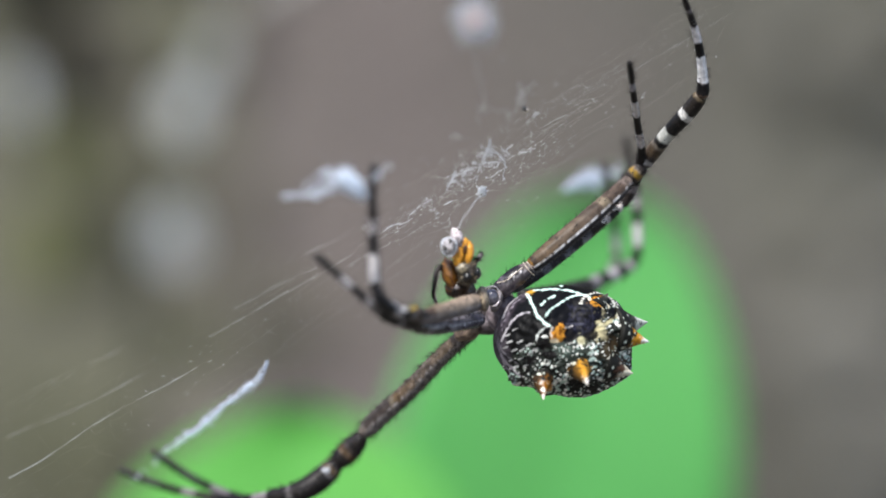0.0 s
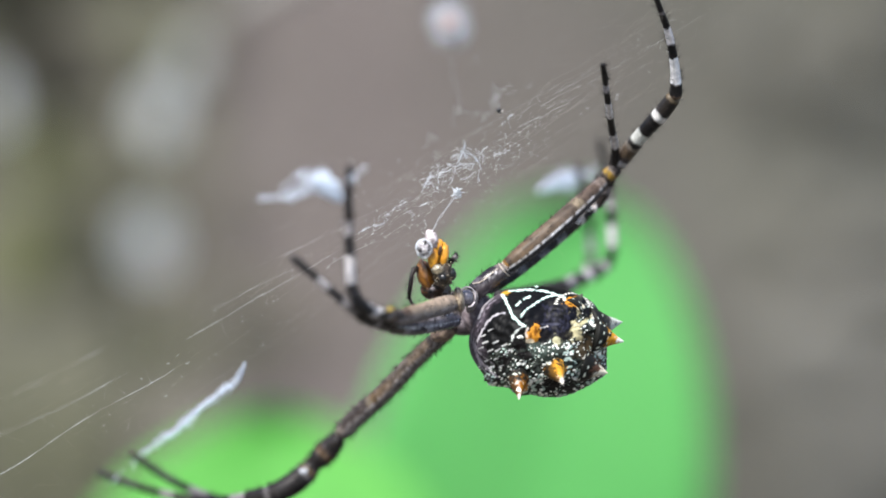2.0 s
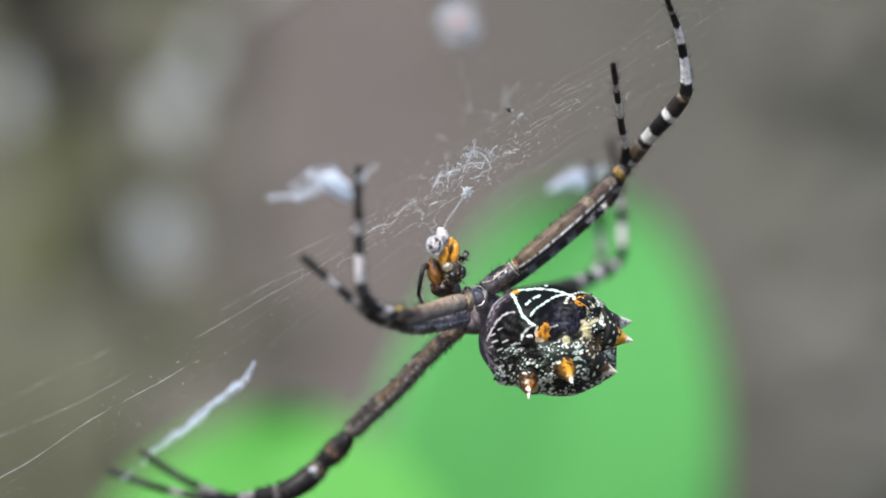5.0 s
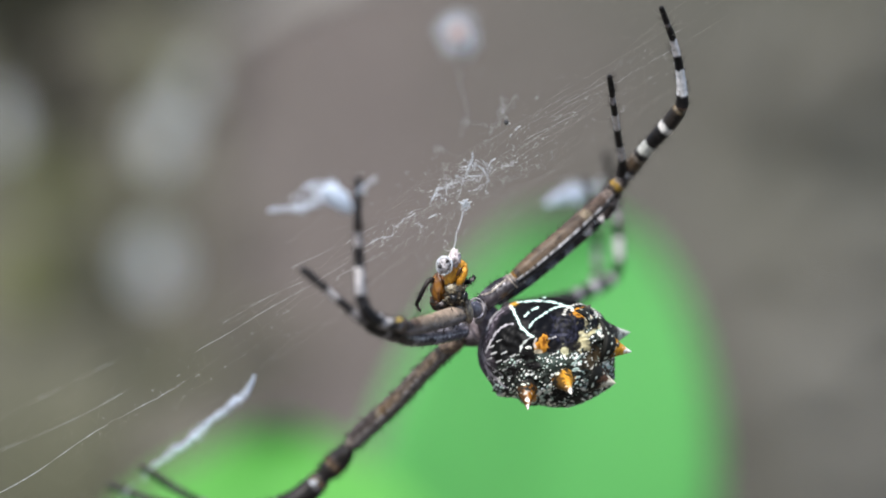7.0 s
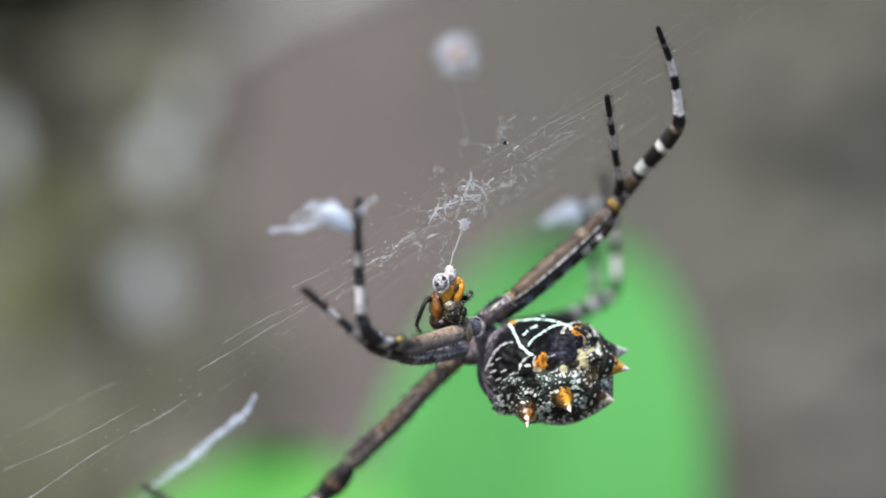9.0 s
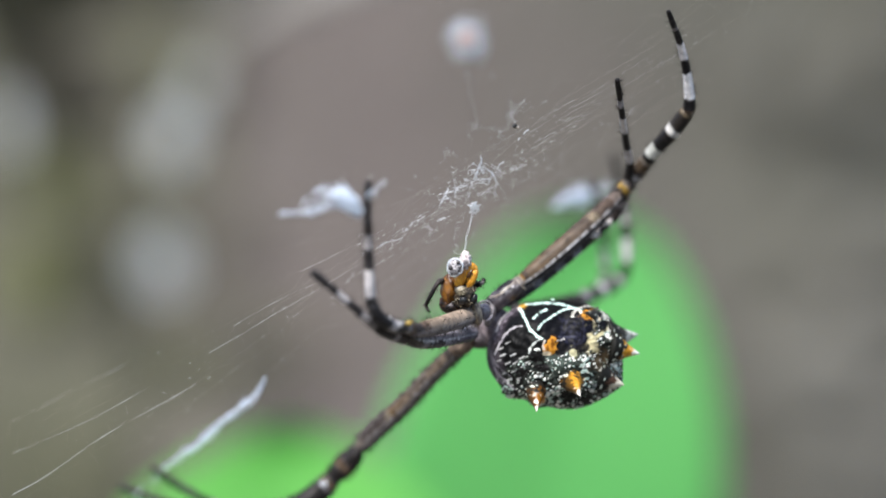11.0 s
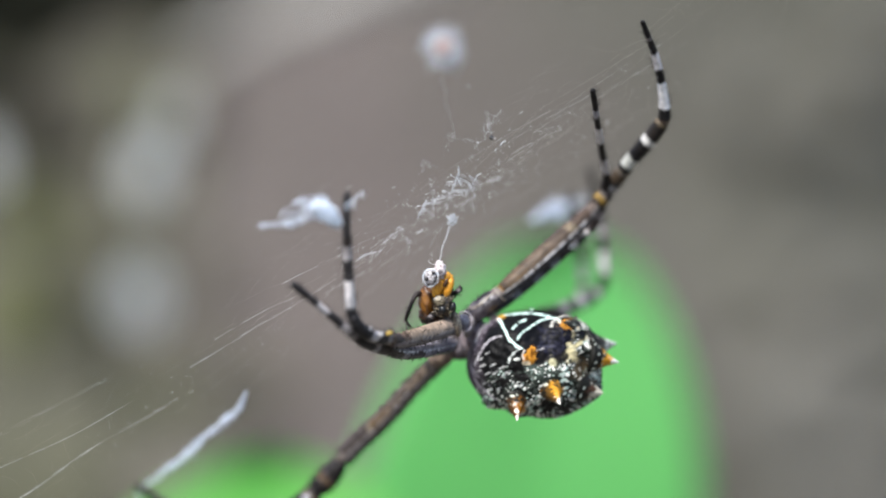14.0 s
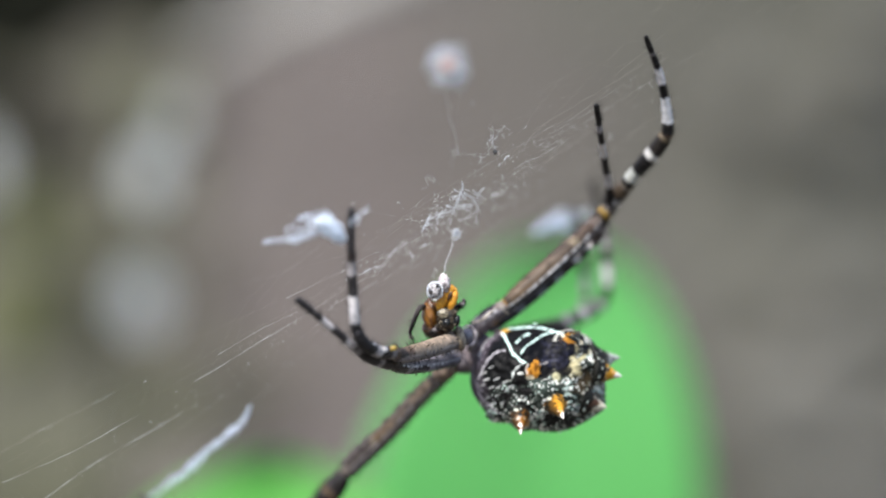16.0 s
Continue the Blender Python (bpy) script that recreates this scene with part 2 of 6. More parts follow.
def segment(name, points, bands, parent, stripe=None, hairs=0, mottle=0.3, label="", hair_len=0.34, mat=CUTICLE):
    """A leg segment: points (x, y, z, radius) in mm; bands: (end 0..1, colour). stripe: (direction, colour, threshold)."""
    line = glide(points, 0.07)
    xyz, rad = line[:, :3], np.maximum(line[:, 3], 0.02)
    n = len(xyz)
    run = np.concatenate([[0], np.cumsum(np.linalg.norm(np.diff(xyz, axis=0), axis=1))])
    long = run[-1]
    ends = np.minimum(run, long - run)
    rad = rad * np.sqrt(np.clip(1 - np.clip(1 - ends / (rad * 0.8), 0, 1) ** 2, 0.05, 1))
    verts, faces, sides = [], [], 28
    first, n, normals = hose(xyz, rad, sides, verts, faces)
    edges = np.array([b[0] for b in bands]) * long
    tone = np.array([b[1] for b in bands])
    cols = []
    seed = float(RNG.random() * 90)
    for i in range(n):
        for k in range(sides):
            v = verts[first + i * sides + k]
            w = noise.noise((v[0] * 4 + seed, v[1] * 4, v[2] * 4))
            f = noise.noise((v[0] * 7, v[1] * 7 + seed, v[2] * 7))
            s = run[i] + 0.10 * w + 0.05 * f
            j = min(int(np.searchsorted(edges, s)), len(tone) - 1)
            c = tone[j].copy()
            if j + 1 < len(tone):                       # a soft edge between two bands
                e = np.clip((s - edges[j]) / 0.10 + 1, 0, 1)
                c = c * (1 - 0.5 * e) + tone[j + 1] * 0.5 * e
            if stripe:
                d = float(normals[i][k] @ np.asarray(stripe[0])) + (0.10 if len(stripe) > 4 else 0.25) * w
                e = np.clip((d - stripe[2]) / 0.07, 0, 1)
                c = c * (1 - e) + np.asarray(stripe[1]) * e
                if len(stripe) > 3:                     # broken pale line along the stripe's edge, on glossy thighs a painted highlight
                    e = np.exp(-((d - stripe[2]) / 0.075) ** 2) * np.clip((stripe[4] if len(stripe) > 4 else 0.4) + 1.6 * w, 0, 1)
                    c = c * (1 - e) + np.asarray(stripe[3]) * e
            g = noise.noise((v[0] * 24, v[1] * 24, v[2] * 24 + seed))
            t = math.tau * k / sides
            run_on = noise.noise((math.cos(t) * 2.4 + seed, math.sin(t) * 2.4, run[i] * 0.8))
            blot = noise.noise((math.cos(t) * 1.2, math.sin(t) * 1.2 + seed, run[i] * 2.6))
            c = c * max(0.4, 1 + 0.45 * run_on + 0.45 * blot)
            m = f + 0.6 * w + 0.5 * g
            c = c * (1 + 0.35 * g)
            if m > 0.16:
                c = c * (1 - mottle) + np.array(DARK) * mottle
            elif m < -0.4:
                e = 0.5 * mottle * min(1.0, c.mean() / 0.06)
                c = c * (1 - e) + np.array(FLECK) * e
            cols.append(c)
    used, grown = set(), set()
    for _ in range(int(hairs * 3.2)):
        i = int(RNG.integers(2, max(3, n - 2)))
        k = int(RNG.integers(sides))
        if (i, k) in used or i >= n - 1 or (normals[i][k][1] < -0.5 and RNG.random() < 0.75):
            continue
        used.add((i, k))
        k2 = (k + 1) % sides
        nm = normals[i][k] + normals[i][k2]
        nm = nm / (np.linalg.norm(nm) + 1e-9)
        ax = xyz[min(i + 1, n - 1)] - xyz[max(i - 1, 0)]
        ax = ax / (np.linalg.norm(ax) + 1e-9)
        loop = [first + i * sides + k, first + i * sides + k2, first + (i + 1) * sides + k2, first + (i + 1) * sides + k]
        root = np.mean([verts[q] for q in loop], axis=0)
        size = hair_len * (0.6 + 0.8 * RNG.random())
        tip = root + (nm * 0.75 + ax * 0.65) * size
        grown.add(tuple(loop))
        for far, thick in ((0.03, 0.023), (0.55, 0.016), (1.0, 0.004)):
            ring = len(verts)
            c = root + (tip - root) * far
            flat = [np.asarray(verts[q]) - root for q in loop] if far < 0.1 else flat
            verts.extend((c + d / (np.linalg.norm(d) + 1e-9) * thick).tolist() for d in flat)
            cols.extend([np.array((0.02, 0.016, 0.014))] * 4)
            faces.extend((loop[q], loop[(q + 1) % 4], ring + (q + 1) % 4, ring + q) for q in range(4))
            loop = [ring, ring + 1, ring + 2, ring + 3]
        faces.append(tuple(loop))
    faces = [f for f in faces if f not in grown]
    return part(name, verts, faces, mat, parent, label, cols)


def lump(name, centre, axes, colour, mat, parent, label="", power=1.0, rough=0.04, colour2=None, freq=3.0):
    """A rounded, slightly uneven body; axes: three half-axis vectors in mm."""
    verts, faces, cols = [], [], []
    nu, nv = 28, 18
    a, b, c = (np.asarray(x, dtype=float) for x in axes)
    seed = float(RNG.random() * 50)
    for j in range(nv + 1):
        ph = math.pi * j / nv
        for i in range(nu):
            th = 2 * math.pi * i / nu
            d = (math.sin(ph) ** power * math.cos(th), math.sin(ph) ** power * math.sin(th), math.cos(ph))
            w = noise.noise((d[0] * freq + seed, d[1] * freq, d[2] * freq))
            v = np.asarray(centre) + (a * d[0] + b * d[1] + c * d[2]) * (1 + rough * 2 * w)
            verts.append(tuple(v))
            f = np.clip(0.5 + 2.2 * w, 0, 1)
            cc = np.asarray(colour)
            cols.append(cc if colour2 is None else cc * (1 - f) + np.asarray(colour2) * f)
    for j in range(nv):
        for i in range(nu):
            i2 = (i + 1) % nu
            faces.append((j * nu + i, (j + 1) * nu + i, (j + 1) * nu + i2, j * nu + i2))
    return part(name, verts, faces, mat, parent, label, cols)


# ---- spider ----
def abdomen_colours(p):
    """Black skin with silvery dots, pale stripes and orange marks; p: points in mm."""
    x, z, y = p[:, 0], p[:, 2], p[:, 1]
    rng = np.random.default_rng(21)
    wob = np.array([noise.noise((a * 1.3, b * 1.3, 3.0)) for a, b in zip(x, z)])
    fine = np.array([noise.noise((a * 5.0, b * 5.0, c * 5.0)) for a, b, c in zip(x, y, z)])
    c = np.tile(np.array((0.004, 0.0035, 0.004)), (len(p), 1))

    def lay(col, amount):
        a = np.clip(amount, 0, 1)[:, None]
        c[:] = c * (1 - a) + np.asarray(col) * a

    def stroke(points, width, col, strength=1.0, ragged=0.6):
        q = glide([(*a, 0) for a in points], 0.05)[:, :2]
        d = np.min(np.hypot(x[:, None] - q[None, :, 0], z[:, None] - q[None, :, 1]), axis=1)
        lay(col, strength * np.clip((width * (1 + ragged * fine * 2) - d) / 0.05 + 0.5, 0, 1))

    def spot(at, rx, rz, col, strength=1.0, soft=0.3, ragged=0.35):
        d = np.hypot((x - at[0]) / rx, (z - at[1]) / rz) * np.maximum(1 + ragged * (fine + wob), 0.7)
        lay(col, strength * np.clip((1 - d) / soft + 0.5, 0, 1))

    # purple-grey flank beside the waist
    mid = (6.36, -5.03)
    rad = np.hypot((x - mid[0]) / 1.12, z - mid[1])
    flank = np.clip((rad - 2.98 + 0.2 * wob) / 0.35, 0, 1) * np.clip(((4.46, -5.03)[0] - x) / 0.6, 0, 1)
    lay((0.078, 0.064, 0.078), flank * np.clip(0.75 + 0.8 * fine, 0, 1))
    # the lower and hind part: a broken net of silvery dashes
    edge_u = np.array([(2.40, 13.95)[0], (3.20, 13.95)[0], (3.83, 13.95)[0], (4.94, 13.95)[0], (6.36, 13.95)[0], (7.40, 13.95)[0], (8.10, 13.95)[0], (8.80, 13.95)[0], (10.31, 13.95)[0]])
    edge_v = np.array([(-24.80, -6.61)[1], (-24.80, -6.04)[1], (-24.80, -5.54)[1], (-24.80, -4.97)[1], (-24.80, -5.16)[1], (-24.80, -4.97)[1], (-24.80, -3.95)[1], (-24.80, -2.97)[1], (-24.80, -2.50)[1]])
    net = np.clip((np.interp(x, edge_u, edge_v) + 0.15 * wob - z) / 0.15, 0, 1)
    lay((0.007, 0.007, 0.006), net * 0.9)
    lay((0.055, 0.066, 0.055), net * np.clip(1.6 * fine + 0.9 * wob, 0, 0.7))
    spot((9.17, -6.30), 0.55, 0.55, (0.085, 0.045, 0.030), 0.8, 0.5, 0.8)
    spot((8.30, -5.60), 0.9, 0.5, (0.035, 0.026, 0.018), 0.7, 0.7, 0.9)
    spot((9.05, -5.82), 0.9, 0.6, (0.06, 0.042, 0.022), 0.7, 0.6, 0.9)
    spot((6.36, -5.73), 1.2, 0.55, (0.08, 0.11, 0.09), 0.4, 0.9, 1.4)
    count = 1850
    dots = np.column_stack([rng.uniform(x.min(), x.max(), count), rng.uniform(z.min(), z.max(), count)])
    patch = np.array([noise.noise((a * 1.1, b * 1.1, 8.0)) for a, b in dots])
    size = rng.uniform(0.024, 0.056, count) * np.where(rng.random(count) > 0.93, 1.7, 1.0) * np.clip(1.0 + 0.9 * patch, 0.3, 1.5)
    # larger, denser dots low down paint in fill light from the leaf below
    size *= np.where(dots[:, 1] < -7.0, 1.35, np.where(dots[:, 0] < 6.3, 0.84, 1.0))
    lean = rng.normal(0.45, 0.3, count)
    tone = rng.random(count)
    best = np.full(len(p), -9.0)
    which = np.zeros(len(p), dtype=int)
    for k in range(count):
        if tone[k] < (0.10 if dots[k, 1] < -7.0 else 0.24) - 0.9 * patch[k]:
            continue
        dx, dz = x - dots[k, 0], z - dots[k, 1]
        near = np.nonzero((np.abs(dx) < 0.4) & (np.abs(dz) < 0.4))[0]
        if not len(near):
            continue
        ca, sa = math.cos(lean[k]), math.sin(lean[k])
        e, f = dx[near] * ca + dz[near] * sa, -dx[near] * sa + dz[near] * ca
        s = 1 - np.hypot(e / (size[k] * 1.55), f / size[k]) * (1 + 0.5 * fine[near])
        better = s > best[near]
        best[near[better]], which[near[better]] = s[better], k
    pale = np.where((tone[which] > 0.6)[:, None], (0.84, 0.84, 0.77), (0.40, 0.50, 0.44))
    grain = (np.clip(best / 0.35, 0, 1) * net)[:, None]
    c[:] = c * (1 - grain) + pale * grain
    for at, rx, rz in (((8.72, -6.13), 0.17, 0.12), ((9.23, -5.70), 0.12, 0.15), ((9.19, -6.65), 0.2, 0.1), ((4.94, -6.45), 0.22, 0.08), ((9.04, -4.20), 0.12, 0.12), ((4.99, -4.95), 0.16, 0.07),
                       ((9.60, -6.98), 0.34, 0.12), ((4.99, -7.10), 0.1, 0.16)):
        spot(at, rx, rz, (0.84, 0.84, 0.76), 0.95, 0.4, 0.7)
    # black hollow, cream crescent beside it, orange marks
    spot((7.09, -3.95), 1.35, 0.95, (0.005, 0.005, 0.009), 1.0, 0.2)
    spot((6.04, -3.51), 1.15, 0.62, (0.005, 0.005, 0.006), 1.0, 0.2)
    for k in range(9):
        a = np.array((7.53, -4.97)) + np.array((1.25, 1.05)) * k / 8 + rng.normal(size=2) * 0.1
        stroke((a, a + (0.22, 0.12), a + (0.4, 0.3)), 0.05, (0.56, 0.50, 0.28), 0.6, 1.2)
    spot((8.10, -4.45), 0.30, 0.62, (0.54, 0.48, 0.28), 0.75, 0.7, 1.3)
    spot((6.99, -5.13), 0.24, 0.24, (0.50, 0.47, 0.28), 0.7, 0.6, 1.1)
    for at, rx, rz in (((6.42, -4.94), 0.42, 0.40), ((4.94, -5.44), 0.42, 0.34), ((6.93, -6.39), 0.30, 0.28), ((5.32, -5.95), 0.4, 0.26), ((4.81, -7.18), 0.6, 0.5),
                       ((7.53, -4.78), 0.34, 0.3), ((4.05, -6.30), 0.45, 0.3), ((6.83, -7.56), 0.5, 0.2)):
        spot(at, rx, rz, (0.007, 0.006, 0.006), 0.95, 0.35, 0.6)
    # bluish sheen of the wrinkled hollow, painted as faint streaks
    spot((6.71, -4.24), 0.5, 0.07, (0.10, 0.10, 0.14), 0.5, 0.5, 0.5)
    for k in range(7):
        a = np.array((6.35 + 0.2 * k, -3.15 - 0.05 * k)) + rng.normal(size=2) * 0.06
        stroke((a, a + (0.10, -0.4), a + (0.06, -0.85), a + (-0.08, -1.2)), 0.05, (0.030, 0.030, 0.052), 0.35, 1.5)
    amber = (0.50, 0.215, 0.025)
    spot((5.76, -4.65), 0.30, 0.38, amber, 1.0, 0.3, 1.0)
    spot((5.63, -4.94), 0.30, 0.2, amber, 1.0, 0.3, 0.5)
    spot((5.86, -4.60), 0.11, 0.20, (0.12, 0.035, 0.004), 0.85, 0.5, 0.9)
    spot((5.58, -4.86), 0.07, 0.12, (0.16, 0.05, 0.006), 0.8, 0.5, 0.9)
    stroke(((5.41, -4.43), (5.32, -4.68), (5.38, -4.94)), 0.05, (0.60, 0.52, 0.45), 0.8)
    stroke(((6.14, -4.46), (6.52, -4.33)), 0.05, (0.62, 0.58, 0.56), 0.9)
    spot((5.51, -5.16), 0.2, 0.12, (0.62, 0.52, 0.36), 0.9, 0.4)
    spot((7.97, -2.91), 0.46, 0.24, amber, 1.0, 0.3, 0.6)
    spot((8.19, -3.10), 0.2, 0.16, amber, 1.0, 0.3, 0.6)
    for k in range(16):
        a = math.pi * (0.96 - 0.99 * k / 15)
        spot((mid[0] + 1.62 + 0.95 * math.cos(a), (-24.80, -3.16)[1] + 0.66 * math.sin(a)), 0.085 * rng.uniform(0.7, 1.4), 0.05, (0.66, 0.64, 0.56), 0.85, 0.5)
    spot((7.50, -2.85), 0.10, 0.08, (0.70, 0.62, 0.48), 0.9, 0.4)
    spot((8.42, -3.26), 0.2, 0.14, (0.72, 0.62, 0.44), 1.0, 0.4)
    for at, rx, rz in (((7.09, -6.80), 0.5, 0.36), ((5.13, -7.62), 0.4, 0.34), ((9.68, -4.97), 0.3, 0.36)):
        spot(at, rx, rz, amber, 0.9, 0.4, 0.9)
    # curved streaks and single dashes on the black flank
    grey = (0.40, 0.38, 0.40)
    stroke(((2.66, -3.95), (2.91, -3.39), (3.29, -2.91), (3.67, -2.59)), 0.045, grey, 0.9)
    stroke(((2.59, -5.22), (2.78, -4.78), (3.13, -4.18), (3.58, -3.76), (4.08, -3.61)), 0.05, grey, 0.95)
    stroke(((2.40, -5.03), (2.44, -5.54), (2.78, -6.30), (3.29, -6.77)), 0.035, (0.22, 0.20, 0.22), 0.8)
    stroke(((2.59, -5.73), (2.97, -6.11), (3.54, -6.49)), 0.035, (0.26, 0.24, 0.26), 0.8)
    stroke(((2.44, -5.41), (2.59, -6.11), (3.10, -6.74), (3.80, -7.25)), 0.04, (0.20, 0.18, 0.2), 0.8)
    stroke(((2.34, -4.56), (2.28, -5.09), (2.44, -5.73)), 0.05, (0.16, 0.14, 0.16), 0.8)
    for u, v in ((890, 585), (880, 608), (898, 607), (876, 596), (872, 618), (889, 622), (902, 621), (914, 612), (917, 627), (884, 640), (900, 637), (892, 652), (908, 650), (925, 620)):
        a = np.array((3.67, -5.03)) + np.array((u - 900, 600 - v)) * 0.0316
        stroke((a - (0.13, 0.05), a + (0.13, 0.07)), rng.uniform(0.024, 0.042), (0.50, 0.50, 0.49), 0.9)
    # fine streaks that follow the flank's rim
    for k in range(16):
        a = math.radians(rng.uniform(138, 222))
        q = [np.array((6.14 + 3.72 * g * math.cos(a + d), -5.27 + 3.45 * g * math.sin(a + d))) for g, d in ((0.97, -0.09), (0.985, 0.0), (0.96, 0.10))]
        stroke(q, 0.022, (0.24, 0.21, 0.24), 0.8, 0.9)
    # pale stripes
    mint = (0.58, 0.76, 0.68)
    stroke(((4.11, -2.72), (4.33, -3.20), (4.56, -3.70), (4.87, -4.08), (5.25, -4.33)), 0.070, mint, 1.0, 0.6)
    stroke(((5.19, -4.33), (4.81, -4.59), (4.59, -4.90), (4.52, -5.16)), 0.055, (0.55, 0.58, 0.54), 0.9)
    stroke(((5.03, -3.83), (5.28, -3.48), (5.66, -3.20), (6.42, -2.75), (7.06, -2.59), (7.53, -2.75)), 0.050, mint, 1.0, 0.6)
    stroke(((4.30, -2.40), (5.57, -2.31), (6.61, -2.44), (7.47, -2.72)), 0.048, mint, 1.0, 0.6)
    stroke(((4.81, -3.16), (5.00, -2.97)), 0.055, mint, 0.9)
    stroke(((5.25, -2.82), (5.57, -2.69)), 0.055, mint, 0.9)
    spot((5.95, -2.09), 0.1, 0.09, mint)
    spot((4.14, -2.40), 0.24, 0.2, (0.50, 0.27, 0.03), 1.0, 0.35)
    spot((4.02, -2.63), 0.12, 0.1, (0.7, 0.66, 0.58), 0.9, 0.35)
    return np.maximum(c, 0.004), grain[:, 0]


def build_abdomen(parent):
    centre = np.array((6.14, 1.68, -5.27))
    # outline of the back, lobed
    deg = np.array([-15, -5, 5, 15, 24, 36, 53, 76, 105, 129, 150, 178, 190, 203, 212, 221, 234, 249, 263, 284, 300, 311, 325, 334, 345, 355, 365])
    out = np.array([121, 122, 121, 129, 121, 120, 108, 101, 100, 112, 121, 127, 126, 119, 116, 121, 98, 104, 95, 103, 109, 114, 123, 134, 125, 122, 121]) * 0.0316
    nu, nv = 480, 300
    th = np.linspace(0, 2 * math.pi, nu, endpoint=False)
    r = np.interp(np.degrees(th), deg, out)
    r = np.real(np.fft.ifft(np.fft.fft(r) * np.exp(-(np.fft.fftfreq(nu, 1 / nu) / 28.0) ** 2)))
    verts = []
    for j in range(nv + 1):
        ph = math.pi * (j / nv) ** 1.35
        s, k = math.sin(ph) ** 0.82, math.cos(ph)
        for i in range(nu):
            depth = -3.1 * k if k > 0 else -4.4 * k
            x, z = math.cos(th[i]) * r[i] * s, math.sin(th[i]) * r[i] * s
            w = noise.noise((x * 0.9, depth * 0.9, z * 0.9)) * 0.22 + noise.noise((x * 2.6, depth * 2.6, z * 2.6)) * 0.09
            verts.append((centre[0] + x, centre[1] + depth * (1 - 0.04 * x) + w * k * 1.2, centre[2] + z))
    p = np.array(verts)
    # low humps under the orange marks
    for at, size, high in (((5.66, -4.65), 0.55, 0.28), ((7.97, -2.91), 0.7, 0.3), ((7.15, -6.99), 0.55, 0.35), ((4.94, -7.88), 0.6, 0.3),
                           ((6.52, -3.70), 1.2, -0.35), ((3.23, -7.18), 0.5, 0.4)):
        d = np.hypot(p[:, 0] - at[0], p[:, 2] - at[1]) / size
        p[:, 1] -= np.where(p[:, 1] < centre[1] + 1, high * np.exp(-d * d), 0)
    faces = []
    for j in range(nv):
        for i in range(nu):
            i2 = (i + 1) % nu
            faces.append((j * nu + i, (j + 1) * nu + i, (j + 1) * nu + i2, j * nu + i2))
    cols, grain = abdomen_colours(p)
    out = p - centre
    p = p + out / (np.linalg.norm(out, axis=1)[:, None] + 1e-9) * (grain * 0.045)[:, None]
    return part("abdomen", p.tolist(), faces, ABDOMEN, parent, "black abdomen with silvery speckles and orange lobes", cols)


def spine(base, tip, radius, root_col, tip_col, parent, label, split=0.5, streak=None):
    """A pointed lobe on the abdomen."""
    base, tip = np.asarray(base, float), np.asarray(tip, float)
    n, sides = 40, 40
    line = base + (tip - base) * np.linspace(-0.6, 1, n)[:, None]
    s = np.linspace(0, 1, n)
    rad = radius * ((1 - s) ** 1.0 * (1 + 0.35 * s) + 0.55 * np.exp(-(s / 0.42) ** 2)) + 0.016
    verts, faces, cols = [], [], []
    hose(line, rad, sides, verts, faces)
    for i in range(n):
        for k in range(sides):
            v = verts[i * sides + k]
            w = noise.noise((v[0] * 5, v[1] * 5, v[2] * 5))
            f = np.clip((s[i] - split + 0.25 * w) / 0.14, 0, 1)
            g = np.clip((0.45 - s[i] + 0.35 * w) / 0.1, 0, 1)
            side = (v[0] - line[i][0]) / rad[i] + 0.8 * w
            c = np.asarray(root_col) * (1 - f) + np.asarray(tip_col) * f
            c = c * (1 - 0.3 * np.clip(3 * noise.noise((v[0] * 6, v[1] * 6, v[2] * 6 + 4)) - 0.3, 0, 1) * (1 - f))
            if streak:                              # a pale stripe down one side
                near = np.dot(np.asarray(v) - line[i], streak) / (rad[i] * np.linalg.norm(streak)) + 0.3 * w
                e = np.clip((near - 0.62) / 0.15, 0, 1) * np.clip((s[i] - 0.42) / 0.12, 0, 1)
                c = c * (1 - e) + np.asarray(tip_col) * e
            # shadow on the lobe's left side, painted into its colour
            side_shade = 0.85 * np.clip((-0.25 - side) / 0.4, 0, 1) * (1 - f)
            c = c * (1 - side_shade) + np.array((0.03, 0.016, 0.008)) * side_shade
            dots = noise.noise((v[0] * 5.5, v[1] * 5.5 + 9, v[2] * 5.5))
            under = np.array((0.70, 0.74, 0.62)) if dots > 0.44 else np.array((0.012, 0.012, 0.010))
            cols.append(c * (1 - g) + under * g)
    return part("spine", verts, faces, ABDOMEN, parent, label, cols)


